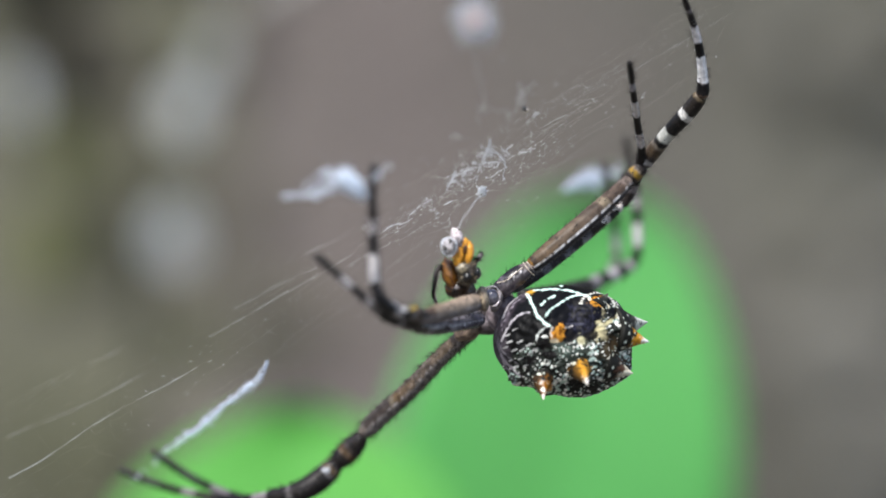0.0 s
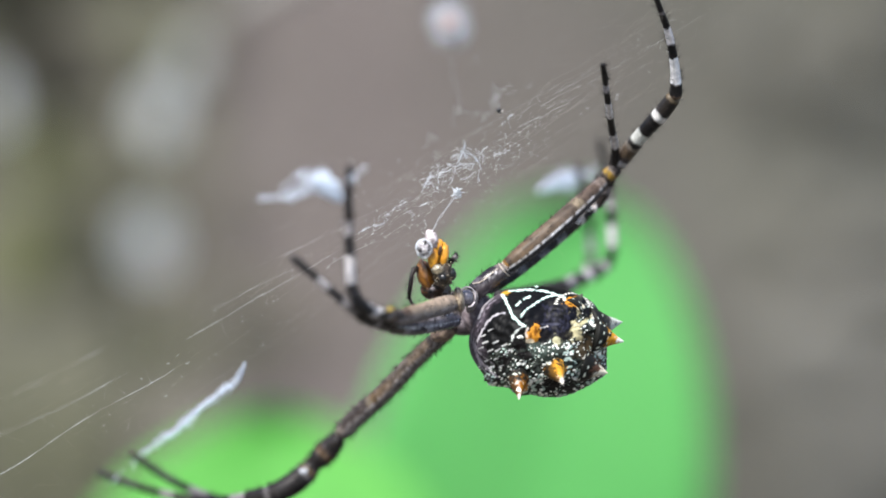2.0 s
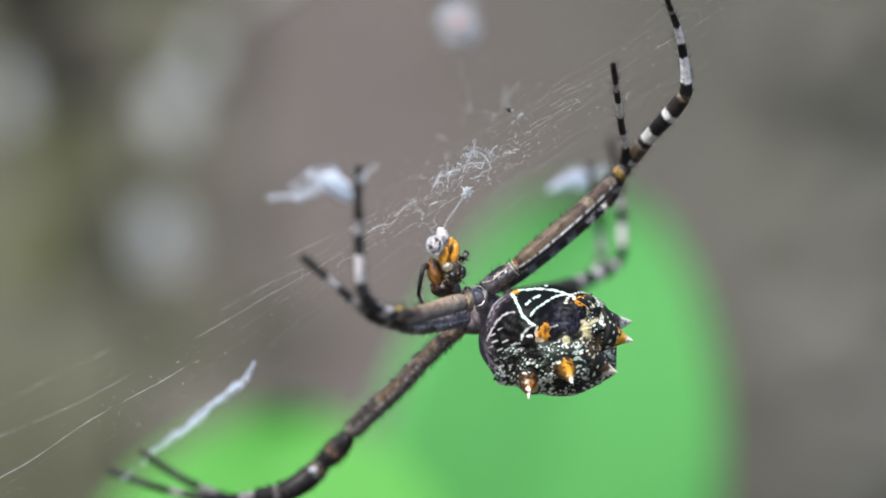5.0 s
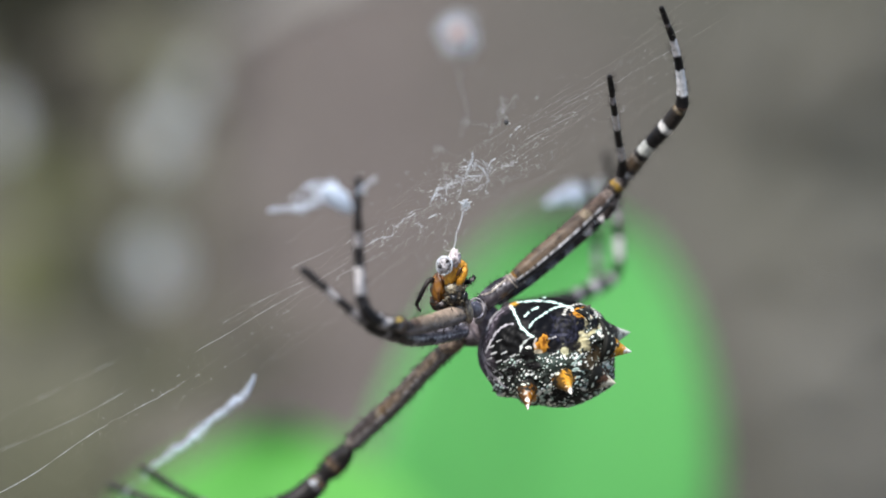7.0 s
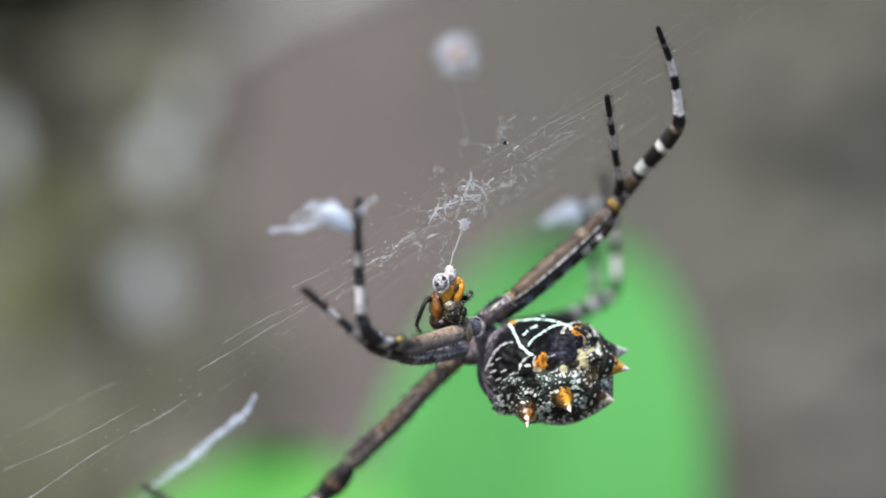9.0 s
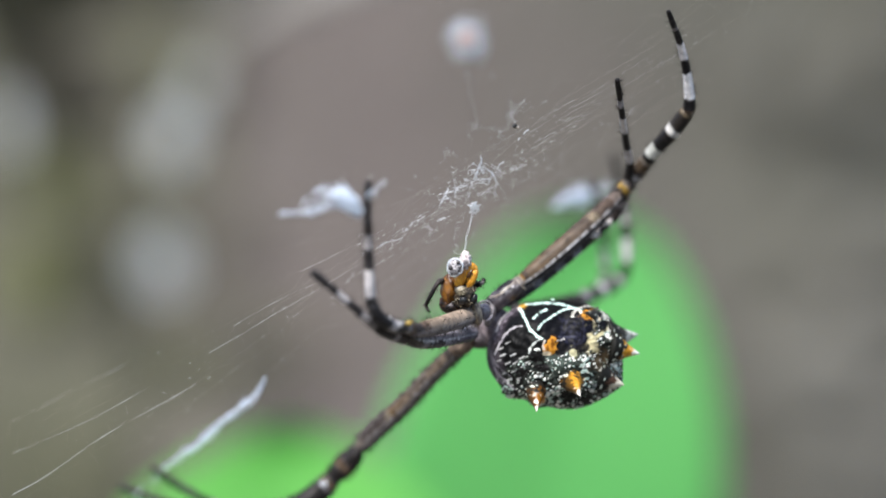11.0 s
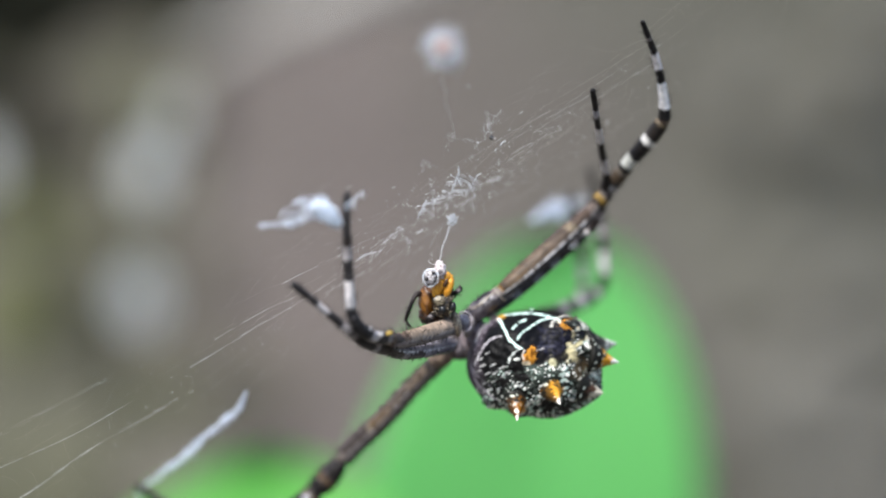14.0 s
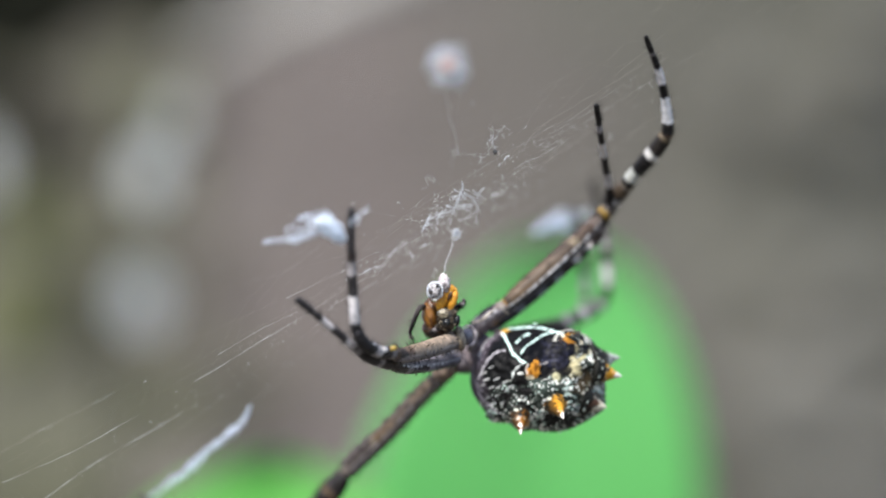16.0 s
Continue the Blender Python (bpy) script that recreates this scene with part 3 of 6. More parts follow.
def build_spider():
    sp = thing("spider", (2.01, 3.60, -3.21), "black and silver orb-weaver spider with banded legs, hanging under its web", "spider")
    abd = build_abdomen(sp)
    orange, ivory = (0.56, 0.265, 0.025), (0.84, 0.81, 0.75)
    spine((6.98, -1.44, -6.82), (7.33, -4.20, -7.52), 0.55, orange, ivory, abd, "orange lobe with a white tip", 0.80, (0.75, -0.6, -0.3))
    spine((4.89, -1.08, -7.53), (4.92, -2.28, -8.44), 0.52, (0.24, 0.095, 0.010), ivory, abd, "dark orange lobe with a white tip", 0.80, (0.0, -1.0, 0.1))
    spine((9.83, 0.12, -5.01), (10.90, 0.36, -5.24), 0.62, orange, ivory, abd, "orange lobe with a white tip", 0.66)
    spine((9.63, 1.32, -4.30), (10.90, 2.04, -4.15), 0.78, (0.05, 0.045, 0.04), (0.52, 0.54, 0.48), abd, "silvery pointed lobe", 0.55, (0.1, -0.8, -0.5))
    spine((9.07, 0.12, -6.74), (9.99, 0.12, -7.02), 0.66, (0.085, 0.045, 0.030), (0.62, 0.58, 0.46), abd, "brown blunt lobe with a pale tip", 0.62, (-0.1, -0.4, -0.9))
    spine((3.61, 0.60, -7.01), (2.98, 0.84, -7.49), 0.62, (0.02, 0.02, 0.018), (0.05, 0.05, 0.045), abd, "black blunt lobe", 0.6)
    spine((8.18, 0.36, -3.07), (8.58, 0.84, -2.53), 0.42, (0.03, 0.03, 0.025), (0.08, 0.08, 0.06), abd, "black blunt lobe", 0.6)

    # head and waist
    lump("cephalothorax", (1.77, 6.60, -3.41), ((1.75, 0, 0.35), (0, 1.9, 0), (-0.3, 0, 1.05)), (0.07, 0.055, 0.052), CUTICLE, sp,
         "greyish brown hairy head part", colour2=(0.22, 0.19, 0.185), freq=5.0)
    lump("waist", (2.71, 3.00, -3.72), ((1.0, 0, 0), (0, 1.2, 0), (0, 0, 1.15)), (0.125, 0.095, 0.098), CUTICLE, sp, colour2=(0.28, 0.235, 0.245), freq=4.0)
    lump("joint_knob", (2.01, 0.24, -2.78), ((0.42, 0, 0), (0, 0.5, 0), (0, 0, 0.50)), (0.085, 0.080, 0.10), SMOOTH, sp,
         "smooth glossy grey leg joint", rough=0.02, colour2=(0.14, 0.13, 0.155))
    for pts in (((1.66, -0.10, -2.42), (1.90, -0.30, -2.18), (2.25, -0.25, -2.20), (2.46, -0.05, -2.50), (2.50, 0.00, -2.92)), ((1.60, -0.20, -2.45), (1.50, -0.30, -2.85), (1.62, -0.20, -3.30)),
                ((2.05, -0.25, -3.30), (2.30, -0.15, -3.20), (2.48, 0.0, -2.95))):
        segment("joint_rim", [(*p, 0.032 + 0.02 * (k % 2)) for k, p in enumerate(pts)], [(1, (0.62, 0.55, 0.56))], sp, None, 0, 0.3, "pale rim of a leg joint", mat=GLOSS)
    lump("joint_collar", (2.31, 1.44, -3.02), ((0.3, 0, -0.12), (0, 0.62, 0), (0.22, 0, 0.62)), (0.10, 0.08, 0.075), CUTICLE, sp,
         "dark leg joint", colour2=(0.30, 0.27, 0.26), freq=5.0)
    lump("joint_collar", (1.56, -1.20, -2.86), ((0.30, 0, 0.08), (0, 0.66, 0), (-0.14, 0, 0.72)), (0.42, 0.34, 0.24), CUTICLE, sp,
         "pale leg joint", colour2=(0.12, 0.09, 0.07))
    lump("joint_knob", (0.71, 3.00, -4.75), ((0.75, 0, 0.35), (0, 0.7, 0), (-0.25, 0, 0.5)), (0.09, 0.065, 0.055), CUTICLE, sp,
         "brown leg joint", colour2=(0.24, 0.18, 0.13))
    lump("hip", (2.14, 3.60, -4.34), ((1.1, 0, 0.3), (0, 0.9, 0), (-0.2, 0, 0.55)), (0.17, 0.145, 0.15), CUTICLE, sp, colour2=(0.08, 0.065, 0.07))

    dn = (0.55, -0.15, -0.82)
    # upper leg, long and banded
    # the pale stripe line paints the highlights of the glossy hip
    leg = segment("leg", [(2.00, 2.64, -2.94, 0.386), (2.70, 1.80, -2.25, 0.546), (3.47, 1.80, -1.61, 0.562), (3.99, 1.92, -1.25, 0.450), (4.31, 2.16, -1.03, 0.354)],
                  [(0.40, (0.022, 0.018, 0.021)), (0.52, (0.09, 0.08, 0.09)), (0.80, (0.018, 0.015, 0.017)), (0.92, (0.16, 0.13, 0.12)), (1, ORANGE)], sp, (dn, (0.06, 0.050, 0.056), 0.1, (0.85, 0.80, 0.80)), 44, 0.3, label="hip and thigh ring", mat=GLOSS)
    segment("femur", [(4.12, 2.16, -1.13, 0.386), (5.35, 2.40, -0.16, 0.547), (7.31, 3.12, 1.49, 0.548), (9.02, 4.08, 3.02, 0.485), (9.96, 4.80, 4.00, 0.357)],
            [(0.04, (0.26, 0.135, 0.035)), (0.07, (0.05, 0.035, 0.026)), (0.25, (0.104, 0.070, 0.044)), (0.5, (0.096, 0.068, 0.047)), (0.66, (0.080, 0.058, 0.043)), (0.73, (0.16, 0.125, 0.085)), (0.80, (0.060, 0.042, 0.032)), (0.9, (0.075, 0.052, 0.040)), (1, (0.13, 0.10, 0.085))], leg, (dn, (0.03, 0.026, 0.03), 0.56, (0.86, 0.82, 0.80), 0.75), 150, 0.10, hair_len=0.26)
    for x, y, z, size in ((8.41, 4.02, 1.56, 0.12), (9.17, 4.66, 2.32, 0.11), (9.02, 4.60, 2.20, 0.06)):
        lump("pale_spot", (x, y, z), ((size, 0, 0.4 * size), (0, 0.12, 0), (-0.3 * size, 0, size)), (0.80, 0.78, 0.76), CUTICLE, leg, "white spot", rough=0.12)
    segment("patella", [(9.83, 4.80, 3.87, 0.389), (10.25, 4.80, 4.30, 0.438), (10.81, 4.80, 4.85, 0.389)],
            [(0.32, DARK), (0.56, YELLOW), (0.64, (0.16, 0.13, 0.11)), (1, DARK)], leg, None, 18, 0.3)
    segment("tibia", [(10.68, 4.80, 4.69, 0.357), (11.31, 4.32, 5.62, 0.453), (12.10, 3.36, 6.63, 0.425), (13.08, 2.40, 7.70, 0.470), (13.88, 1.68, 8.77, 0.435)],
            [(0.05, DARK), (0.10, (0.30, 0.28, 0.27)), (0.15, DARK), (0.27, (0.062, 0.043, 0.027)), (0.31, (0.12, 0.10, 0.08)), (0.37, BLACK), (0.50, (0.46, 0.46, 0.42)), (0.71, BLACK), (0.775, (0.52, 0.50, 0.47)), (0.95, (0.016, 0.013, 0.011)), (1, (0.10, 0.075, 0.045))],
            leg, None, 40, 0.25)
    segment("metatarsus", [(13.82, 1.68, 8.51, 0.353), (13.90, 1.44, 9.08, 0.353), (13.79, 0.72, 10.21, 0.272), (13.56, 0.00, 11.39, 0.239), (13.22, -0.96, 12.49, 0.207), (12.89, -1.68, 13.27, 0.174)],
            [(0.05, BROWN), (0.19, BLACK), (0.46, (0.84, 0.80, 0.78)), (0.62, BLACK), (0.82, (0.80, 0.74, 0.72)), (1, BLACK)], leg, None, 22, 0.1)
    segment("tarsus", [(12.93, -1.68, 13.15, 0.159), (12.74, -2.16, 13.56, 0.174), (12.45, -2.88, 14.22, 0.126)], [(0.2, GREY), (1, BLACK)], leg, None, 6, 0.1)

    # the third line is the hip's highlight along its upper edge, added as shape
    for pts in (((3.80, 1.85, -0.80), (3.96, 1.52, -1.06), (4.22, 1.56, -1.36), (4.46, 1.95, -1.56)), ((4.00, 1.90, -0.74), (4.16, 1.58, -0.98), (4.40, 1.62, -1.28)), ((2.30, 1.42, -1.98), (2.85, 1.24, -1.86), (3.40, 1.30, -1.42), (3.80, 1.46, -1.10))):
        segment("joint_rim", [(*p, 0.034 + 0.022 * (k % 2)) for k, p in enumerate(pts)], [(1, (0.44, 0.37, 0.30))], leg, None, 0, 0.3, "pale rim of a leg joint", mat=GLOSS)

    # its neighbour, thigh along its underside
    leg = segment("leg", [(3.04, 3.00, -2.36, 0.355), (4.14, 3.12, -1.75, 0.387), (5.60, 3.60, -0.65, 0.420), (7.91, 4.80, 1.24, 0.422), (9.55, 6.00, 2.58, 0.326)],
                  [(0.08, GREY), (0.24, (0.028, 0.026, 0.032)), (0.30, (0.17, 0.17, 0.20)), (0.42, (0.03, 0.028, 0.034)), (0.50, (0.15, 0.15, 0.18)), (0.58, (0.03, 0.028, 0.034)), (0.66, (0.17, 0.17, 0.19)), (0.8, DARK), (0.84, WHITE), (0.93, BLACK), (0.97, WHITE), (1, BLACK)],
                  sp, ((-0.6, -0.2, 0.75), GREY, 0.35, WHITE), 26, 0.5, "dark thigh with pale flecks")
    segment("tibia", [(9.50, 6.24, 2.39, 0.326), (10.01, 6.00, 3.30, 0.358), (10.49, 5.04, 4.59, 0.325), (10.59, 4.32, 5.36, 0.275)],
            [(0.3, DARK), (0.45, GREY), (0.75, BLACK), (1, DARK)], leg, None, 12, 0.2)
    segment("metatarsus", [(10.57, 4.56, 4.91, 0.259), (10.53, 3.60, 5.80, 0.226), (10.30, 2.16, 6.73, 0.209), (10.07, 0.48, 7.71, 0.192), (9.88, -0.96, 8.55, 0.175), (9.75, -1.92, 9.21, 0.158)],
            [(0.19, BLACK), (0.36, (0.42, 0.39, 0.39)), (0.59, BLACK), (0.78, (0.60, 0.56, 0.55)), (0.93, BLACK), (1, (0.26, 0.24, 0.25))], leg, None, 30, 0.2)
    segment("tarsus", [(9.79, -1.68, 9.09, 0.146), (9.66, -2.64, 9.66, 0.174), (9.52, -3.60, 10.31, 0.142)], [(0.16, (0.34, 0.31, 0.31)), (1, BLACK)], leg, None, 12, 0.1)

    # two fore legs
    up = (-0.1, -0.3, 0.9)
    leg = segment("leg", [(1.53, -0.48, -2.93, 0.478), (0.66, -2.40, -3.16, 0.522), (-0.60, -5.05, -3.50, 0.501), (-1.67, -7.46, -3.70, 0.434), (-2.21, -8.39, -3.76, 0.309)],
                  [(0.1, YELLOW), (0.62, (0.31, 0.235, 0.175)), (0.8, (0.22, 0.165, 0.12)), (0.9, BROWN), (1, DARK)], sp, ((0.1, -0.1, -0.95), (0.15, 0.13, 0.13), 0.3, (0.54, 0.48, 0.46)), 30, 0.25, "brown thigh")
    segment("patella", [(-1.97, -8.02, -3.67, 0.372), (-2.46, -9.14, -3.53, 0.370), (-2.94, -10.07, -3.51, 0.325)], [(0.2, DARK), (0.42, BROWN), (0.66, (0.26, 0.235, 0.23)), (1, (0.05, 0.045, 0.045))], leg, None, 20, 0.4)
    segment("tibia", [(-2.75, -9.51, -3.58, 0.339), (-3.41, -10.63, -3.29, 0.355), (-3.92, -11.37, -2.85, 0.340), (-4.21, -11.93, -2.24, 0.300)],
            [(0.2, FADED), (0.40, (0.42, 0.39, 0.39)), (1, FADED)], leg, None, 20, 0.35)
    segment("metatarsus", [(-4.19, -11.56, -2.46, 0.321), (-4.30, -11.93, -1.73, 0.290), (-4.36, -12.11, -0.57, 0.274), (-4.41, -12.49, 0.79, 0.259), (-4.43, -13.04, 2.15, 0.227)],
            [(0.15, FADED), (0.46, (0.66, 0.61, 0.59)), (0.71, FADED), (0.87, (0.38, 0.35, 0.35)), (1, DARK)], leg, None, 26, 0.3)
    segment("tarsus", [(-4.43, -13.04, 1.96, 0.227), (-4.43, -13.23, 3.20, 0.227), (-4.34, -13.42, 4.49, 0.182)], [(1, FADED)], leg, None, 6, 0.1)
    lump("joint_spot", (-2.23, -9.90, -3.30), ((0.20, 0, 0.05), (0, 0.2, 0), (-0.04, 0, 0.14)), (0.40, 0.30, 0.10), CUTICLE, leg, "small yellow spot", colour2=(0.34, 0.22, 0.04))
    # the near-white stripe line paints this thigh's glossy highlight
    leg = segment("leg", [(1.41, 1.80, -4.02, 0.417), (0.51, -0.60, -4.17, 0.446), (-0.91, -3.74, -4.37, 0.441), (-1.93, -6.35, -4.32, 0.405), (-2.59, -7.84, -4.04, 0.310)],
                  [(0.14, (0.17, 0.16, 0.185)), (0.4, (0.11, 0.10, 0.12)), (0.5, (0.22, 0.21, 0.245)), (0.72, (0.05, 0.045, 0.05)), (0.8, GREY), (1, DARK)], sp, ((0.1, -0.5, 0.8), (0.18, 0.17, 0.20), 0.3, (0.92, 0.92, 0.96)), 44, 0.28, "dark thigh with pale flecks", 0.2, mat=GLOSS)
    segment("tibia", [(-2.41, -7.46, -4.20, 0.342), (-3.04, -8.58, -3.97, 0.371), (-3.73, -9.70, -3.64, 0.354), (-4.39, -10.81, -3.10, 0.276)],
            [(0.3, DARK), (0.42, (0.26, 0.24, 0.25)), (0.86, FADED), (1, (0.30, 0.28, 0.28))], leg, None, 20, 0.35)
    segment("metatarsus", [(-4.21, -10.63, -3.26, 0.261), (-4.68, -11.18, -2.89, 0.229), (-5.28, -11.56, -2.34, 0.214), (-5.88, -11.93, -1.84, 0.198), (-6.59, -12.49, -1.18, 0.198)],
            [(0.09, FADED), (0.30, (0.40, 0.37, 0.37)), (0.58, FADED), (0.82, (0.48, 0.45, 0.45)), (1, FADED)], leg, None, 24, 0.3)
    segment("tarsus", [(-6.50, -12.30, -1.27, 0.198), (-7.00, -12.67, -0.85, 0.207), (-7.51, -13.04, -0.42, 0.167)], [(0.1, GREY), (1, FADED)], leg, None, 6, 0.1)

    for x, y, z, size in ((-2.72, -10.20, -3.36, 0.16), (-3.30, -10.92, -3.05, 0.12), (-1.85, -6.78, -4.30, 0.12), (-2.25, -7.45, -4.25, 0.10), (-1.30, -5.10, -4.45, 0.09)):
        lump("pale_spot", (x, y, z), ((size, 0, 0.3 * size), (0, 0.10, 0), (-0.2 * size, 0, size)), (0.56, 0.54, 0.54), CUTICLE, leg, "white spot", rough=0.15)
    # glossy highlights on the thigh, added as thin pale tubes
    for pts in (((0.18, -1.78, -3.98), (0.55, -0.98, -3.86), (0.89, -0.10, -3.72), (1.30, 0.70, -3.56)), ((1.00, 0.20, -4.30), (1.15, 0.50, -4.08), (1.20, 0.70, -3.86)),
                ((-0.22, -2.66, -4.46), (0.14, -1.90, -4.32), (0.48, -1.12, -4.18)), ((-0.75, -3.78, -4.12), (-0.40, -3.02, -4.08), (-0.10, -2.40, -4.02))):
        segment("painted_highlight", [(*p, 0.022 + 0.020 * (k % 2)) for k, p in enumerate(pts)], [(1, (0.72, 0.70, 0.72))], leg, None, 0, 0.3, "pale streak painted for a glossy highlight", mat=GLOSS)

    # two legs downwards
    leg = segment("leg", [(0.71, 3.40, -4.76, 0.405), (0.07, 4.00, -5.42, 0.465), (-1.08, 5.20, -6.58, 0.490), (-2.33, 6.40, -7.98, 0.515), (-3.57, 7.40, -9.20, 0.535), (-4.52, 8.00, -10.06, 0.545), (-5.03, 8.30, -10.58, 0.520), (-5.49, 8.50, -10.92, 0.330)],
                  [(0.06, (0.15, 0.085, 0.035)), (0.11, DARK), (0.30, (0.115, 0.082, 0.055)), (0.48, (0.105, 0.080, 0.062)), (0.62, (0.115, 0.078, 0.048)), (0.67, (0.13, 0.082, 0.040)), (0.70, (0.18, 0.145, 0.10)), (0.93, (0.040, 0.030, 0.026)), (1, (0.16, 0.13, 0.11))], sp, ((0.6, -0.2, -0.7), (0.145, 0.130, 0.126), 0.30, (0.46, 0.42, 0.41)), 190, 0.55, "brown speckled thigh")
    segment("patella", [(-5.25, 8.88, -11.00, 0.340), (-5.84, 9.36, -11.60, 0.610), (-6.46, 9.60, -12.24, 0.640), (-7.02, 9.60, -12.74, 0.440)], [(0.36, BLACK), (0.50, DARK), (0.66, (0.085, 0.050, 0.022)), (1, BLACK)], leg, None, 70, 0.6)
    segment("tibia", [(-6.76, 9.60, -12.50, 0.400), (-7.38, 9.60, -13.20, 0.640), (-8.26, 9.36, -13.90, 0.660), (-9.46, 9.47, -14.46, 0.570), (-10.96, 10.50, -14.63, 0.364)],
            [(0.10, BLACK), (0.17, (0.095, 0.062, 0.032)), (0.24, (0.075, 0.070, 0.072)), (0.62, BLACK), (0.68, (0.08, 0.075, 0.075)), (1, BLACK)], leg, None, 80, 0.6)
    lump("pale_spot", (-7.50, 9.02, -13.12), ((0.26, 0, 0.14), (0, 0.10, 0), (-0.10, 0, 0.20)), (0.50, 0.52, 0.55), CUTICLE, leg, "bluish white spot", colour2=(0.20, 0.20, 0.22), rough=0.2, freq=6.0)
    segment("metatarsus", [(-10.72, 10.30, -14.61, 0.298), (-12.19, 11.74, -14.90, 0.283), (-14.32, 13.95, -14.96, 0.251), (-16.49, 16.08, -14.68, 0.237), (-17.80, 16.32, -14.36, 0.220)],
            [(0.16, GREY), (0.5, BLACK), (0.7, DARK), (0.82, GREY), (1, BLACK)], leg, None, 14, 0.15)
    segment("tarsus", [(-17.60, 16.32, -14.42, 0.220), (-18.93, 16.80, -14.01, 0.238), (-20.31, 17.04, -13.47, 0.186)], [(1, (0.02, 0.024, 0.02))], leg, None, 6, 0.1)
    leg = segment("leg", [(1.11, 6.00, -4.87, 0.326), (-0.63, 8.40, -6.38, 0.328), (-2.97, 10.80, -8.57, 0.331), (-4.84, 12.72, -10.39, 0.300)],
                  [(0.3, DARK), (0.6, BROWN), (1, DARK)], sp, None, 16, 0.4, "brown speckled thigh")
    segment("tibia", [(-4.70, 12.48, -10.24, 0.300), (-6.33, 12.96, -11.88, 0.334), (-8.37, 12.72, -13.75, 0.333), (-10.57, 13.30, -15.23, 0.301)],
            [(0.3, BLACK), (0.5, BROWN), (0.6, GREY), (1, BLACK)], leg, None, 12, 0.2)
    segment("metatarsus", [(-10.37, 13.13, -15.22, 0.267), (-11.96, 13.95, -15.17, 0.269), (-13.70, 14.89, -14.74, 0.253), (-15.27, 15.67, -14.14, 0.237)],
            [(0.3, DARK), (0.6, BLACK), (0.85, GREY), (1, BLACK)], leg, None, 12, 0.15)
    segment("tarsus", [(-15.10, 15.53, -14.21, 0.237), (-16.49, 16.08, -13.46, 0.244), (-18.06, 15.60, -12.34, 0.185)], [(1, (0.02, 0.024, 0.02))], leg, None, 6, 0.1)

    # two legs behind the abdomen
    leg = segment("leg", [(3.79, 5.40, -2.74, 0.390), (5.51, 9.94, -2.63, 0.429), (7.72, 16.82, -2.29, 0.439), (9.06, 20.65, -1.84, 0.377)],
                  [(0.8, (0.022, 0.020, 0.020)), (0.9, (0.36, 0.33, 0.33)), (1, BLACK)], sp, None, 16, 0.4, "dark thigh")
    segment("tibia", [(8.78, 19.88, -1.97, 0.375), (9.68, 21.66, -1.64, 0.412), (10.65, 23.19, -1.16, 0.380), (11.19, 23.70, -0.49, 0.329)],
            [(0.2, BLACK), (0.42, (0.47, 0.44, 0.44)), (0.7, BLACK), (0.82, (0.36, 0.33, 0.33)), (1, BLACK)], leg, None, 10, 0.15)
    segment("metatarsus", [(11.09, 23.70, -0.73, 0.311), (11.23, 23.70, 0.03, 0.294), (11.19, 23.70, 1.43, 0.277), (11.09, 23.70, 2.85, 0.259), (10.92, 23.19, 4.06, 0.241)],
            [(0.18, BLACK), (0.46, (0.47, 0.44, 0.44)), (0.66, BLACK), (0.85, (0.36, 0.33, 0.33)), (1, BLACK)], leg, None, 10, 0.15)
    segment("tarsus", [(10.92, 23.19, 3.90, 0.224), (10.72, 23.19, 5.29, 0.224), (10.33, 22.18, 6.83, 0.172)], [(1, (0.022, 0.020, 0.020))], leg, None, 4, 0.1)
    leg = segment("leg", [(3.98, 7.20, -3.25, 0.393), (5.98, 15.29, -3.02, 0.438), (8.26, 23.19, -2.59, 0.414), (9.58, 28.55, -1.82, 0.351)],
                  [(0.8, (0.022, 0.020, 0.020)), (1, BLACK)], sp, None, 10, 0.4, "dark thigh")
    segment("tibia", [(9.42, 28.04, -1.96, 0.351), (9.95, 29.05, -1.47, 0.370), (10.18, 29.57, -0.76, 0.317)], [(0.5, BLACK), (0.8, (0.36, 0.33, 0.33)), (1, BLACK)], leg, None, 6, 0.15)
    segment("metatarsus", [(10.15, 29.57, -0.97, 0.300), (10.15, 29.57, 0.04, 0.282), (10.03, 29.05, 1.47, 0.263), (9.75, 27.52, 3.24, 0.227)],
            [(0.15, BLACK), (0.45, (0.36, 0.33, 0.33)), (0.75, (0.022, 0.020, 0.020)), (1, (0.36, 0.33, 0.33))], leg, None, 8, 0.15)
    segment("tarsus", [(9.75, 27.52, 3.10, 0.210), (9.47, 25.74, 4.11, 0.209), (9.07, 24.21, 5.24, 0.173)], [(1, (0.022, 0.020, 0.020))], leg, None, 4, 0.1)
    return sp


build_spider()


# ---- the prey and its thread ----
def squiggle(a, b, sway, rng, verts, faces, radius, knots=7, sides=5, sag=(0, 0, 0)):
    """A crinkled thread from a to b."""
    a, b = np.asarray(a, float), np.asarray(b, float)
    t = np.linspace(0, 1, knots)
    line = a + (b - a) * t[:, None] + rng.normal(size=(knots, 3)) * sway * np.sin(math.pi * t)[:, None] + np.asarray(sag) * np.sin(math.pi * t)[:, None]
    line = glide(line, 0.08)
    hose(line, np.full(len(line), radius), sides, verts, faces)


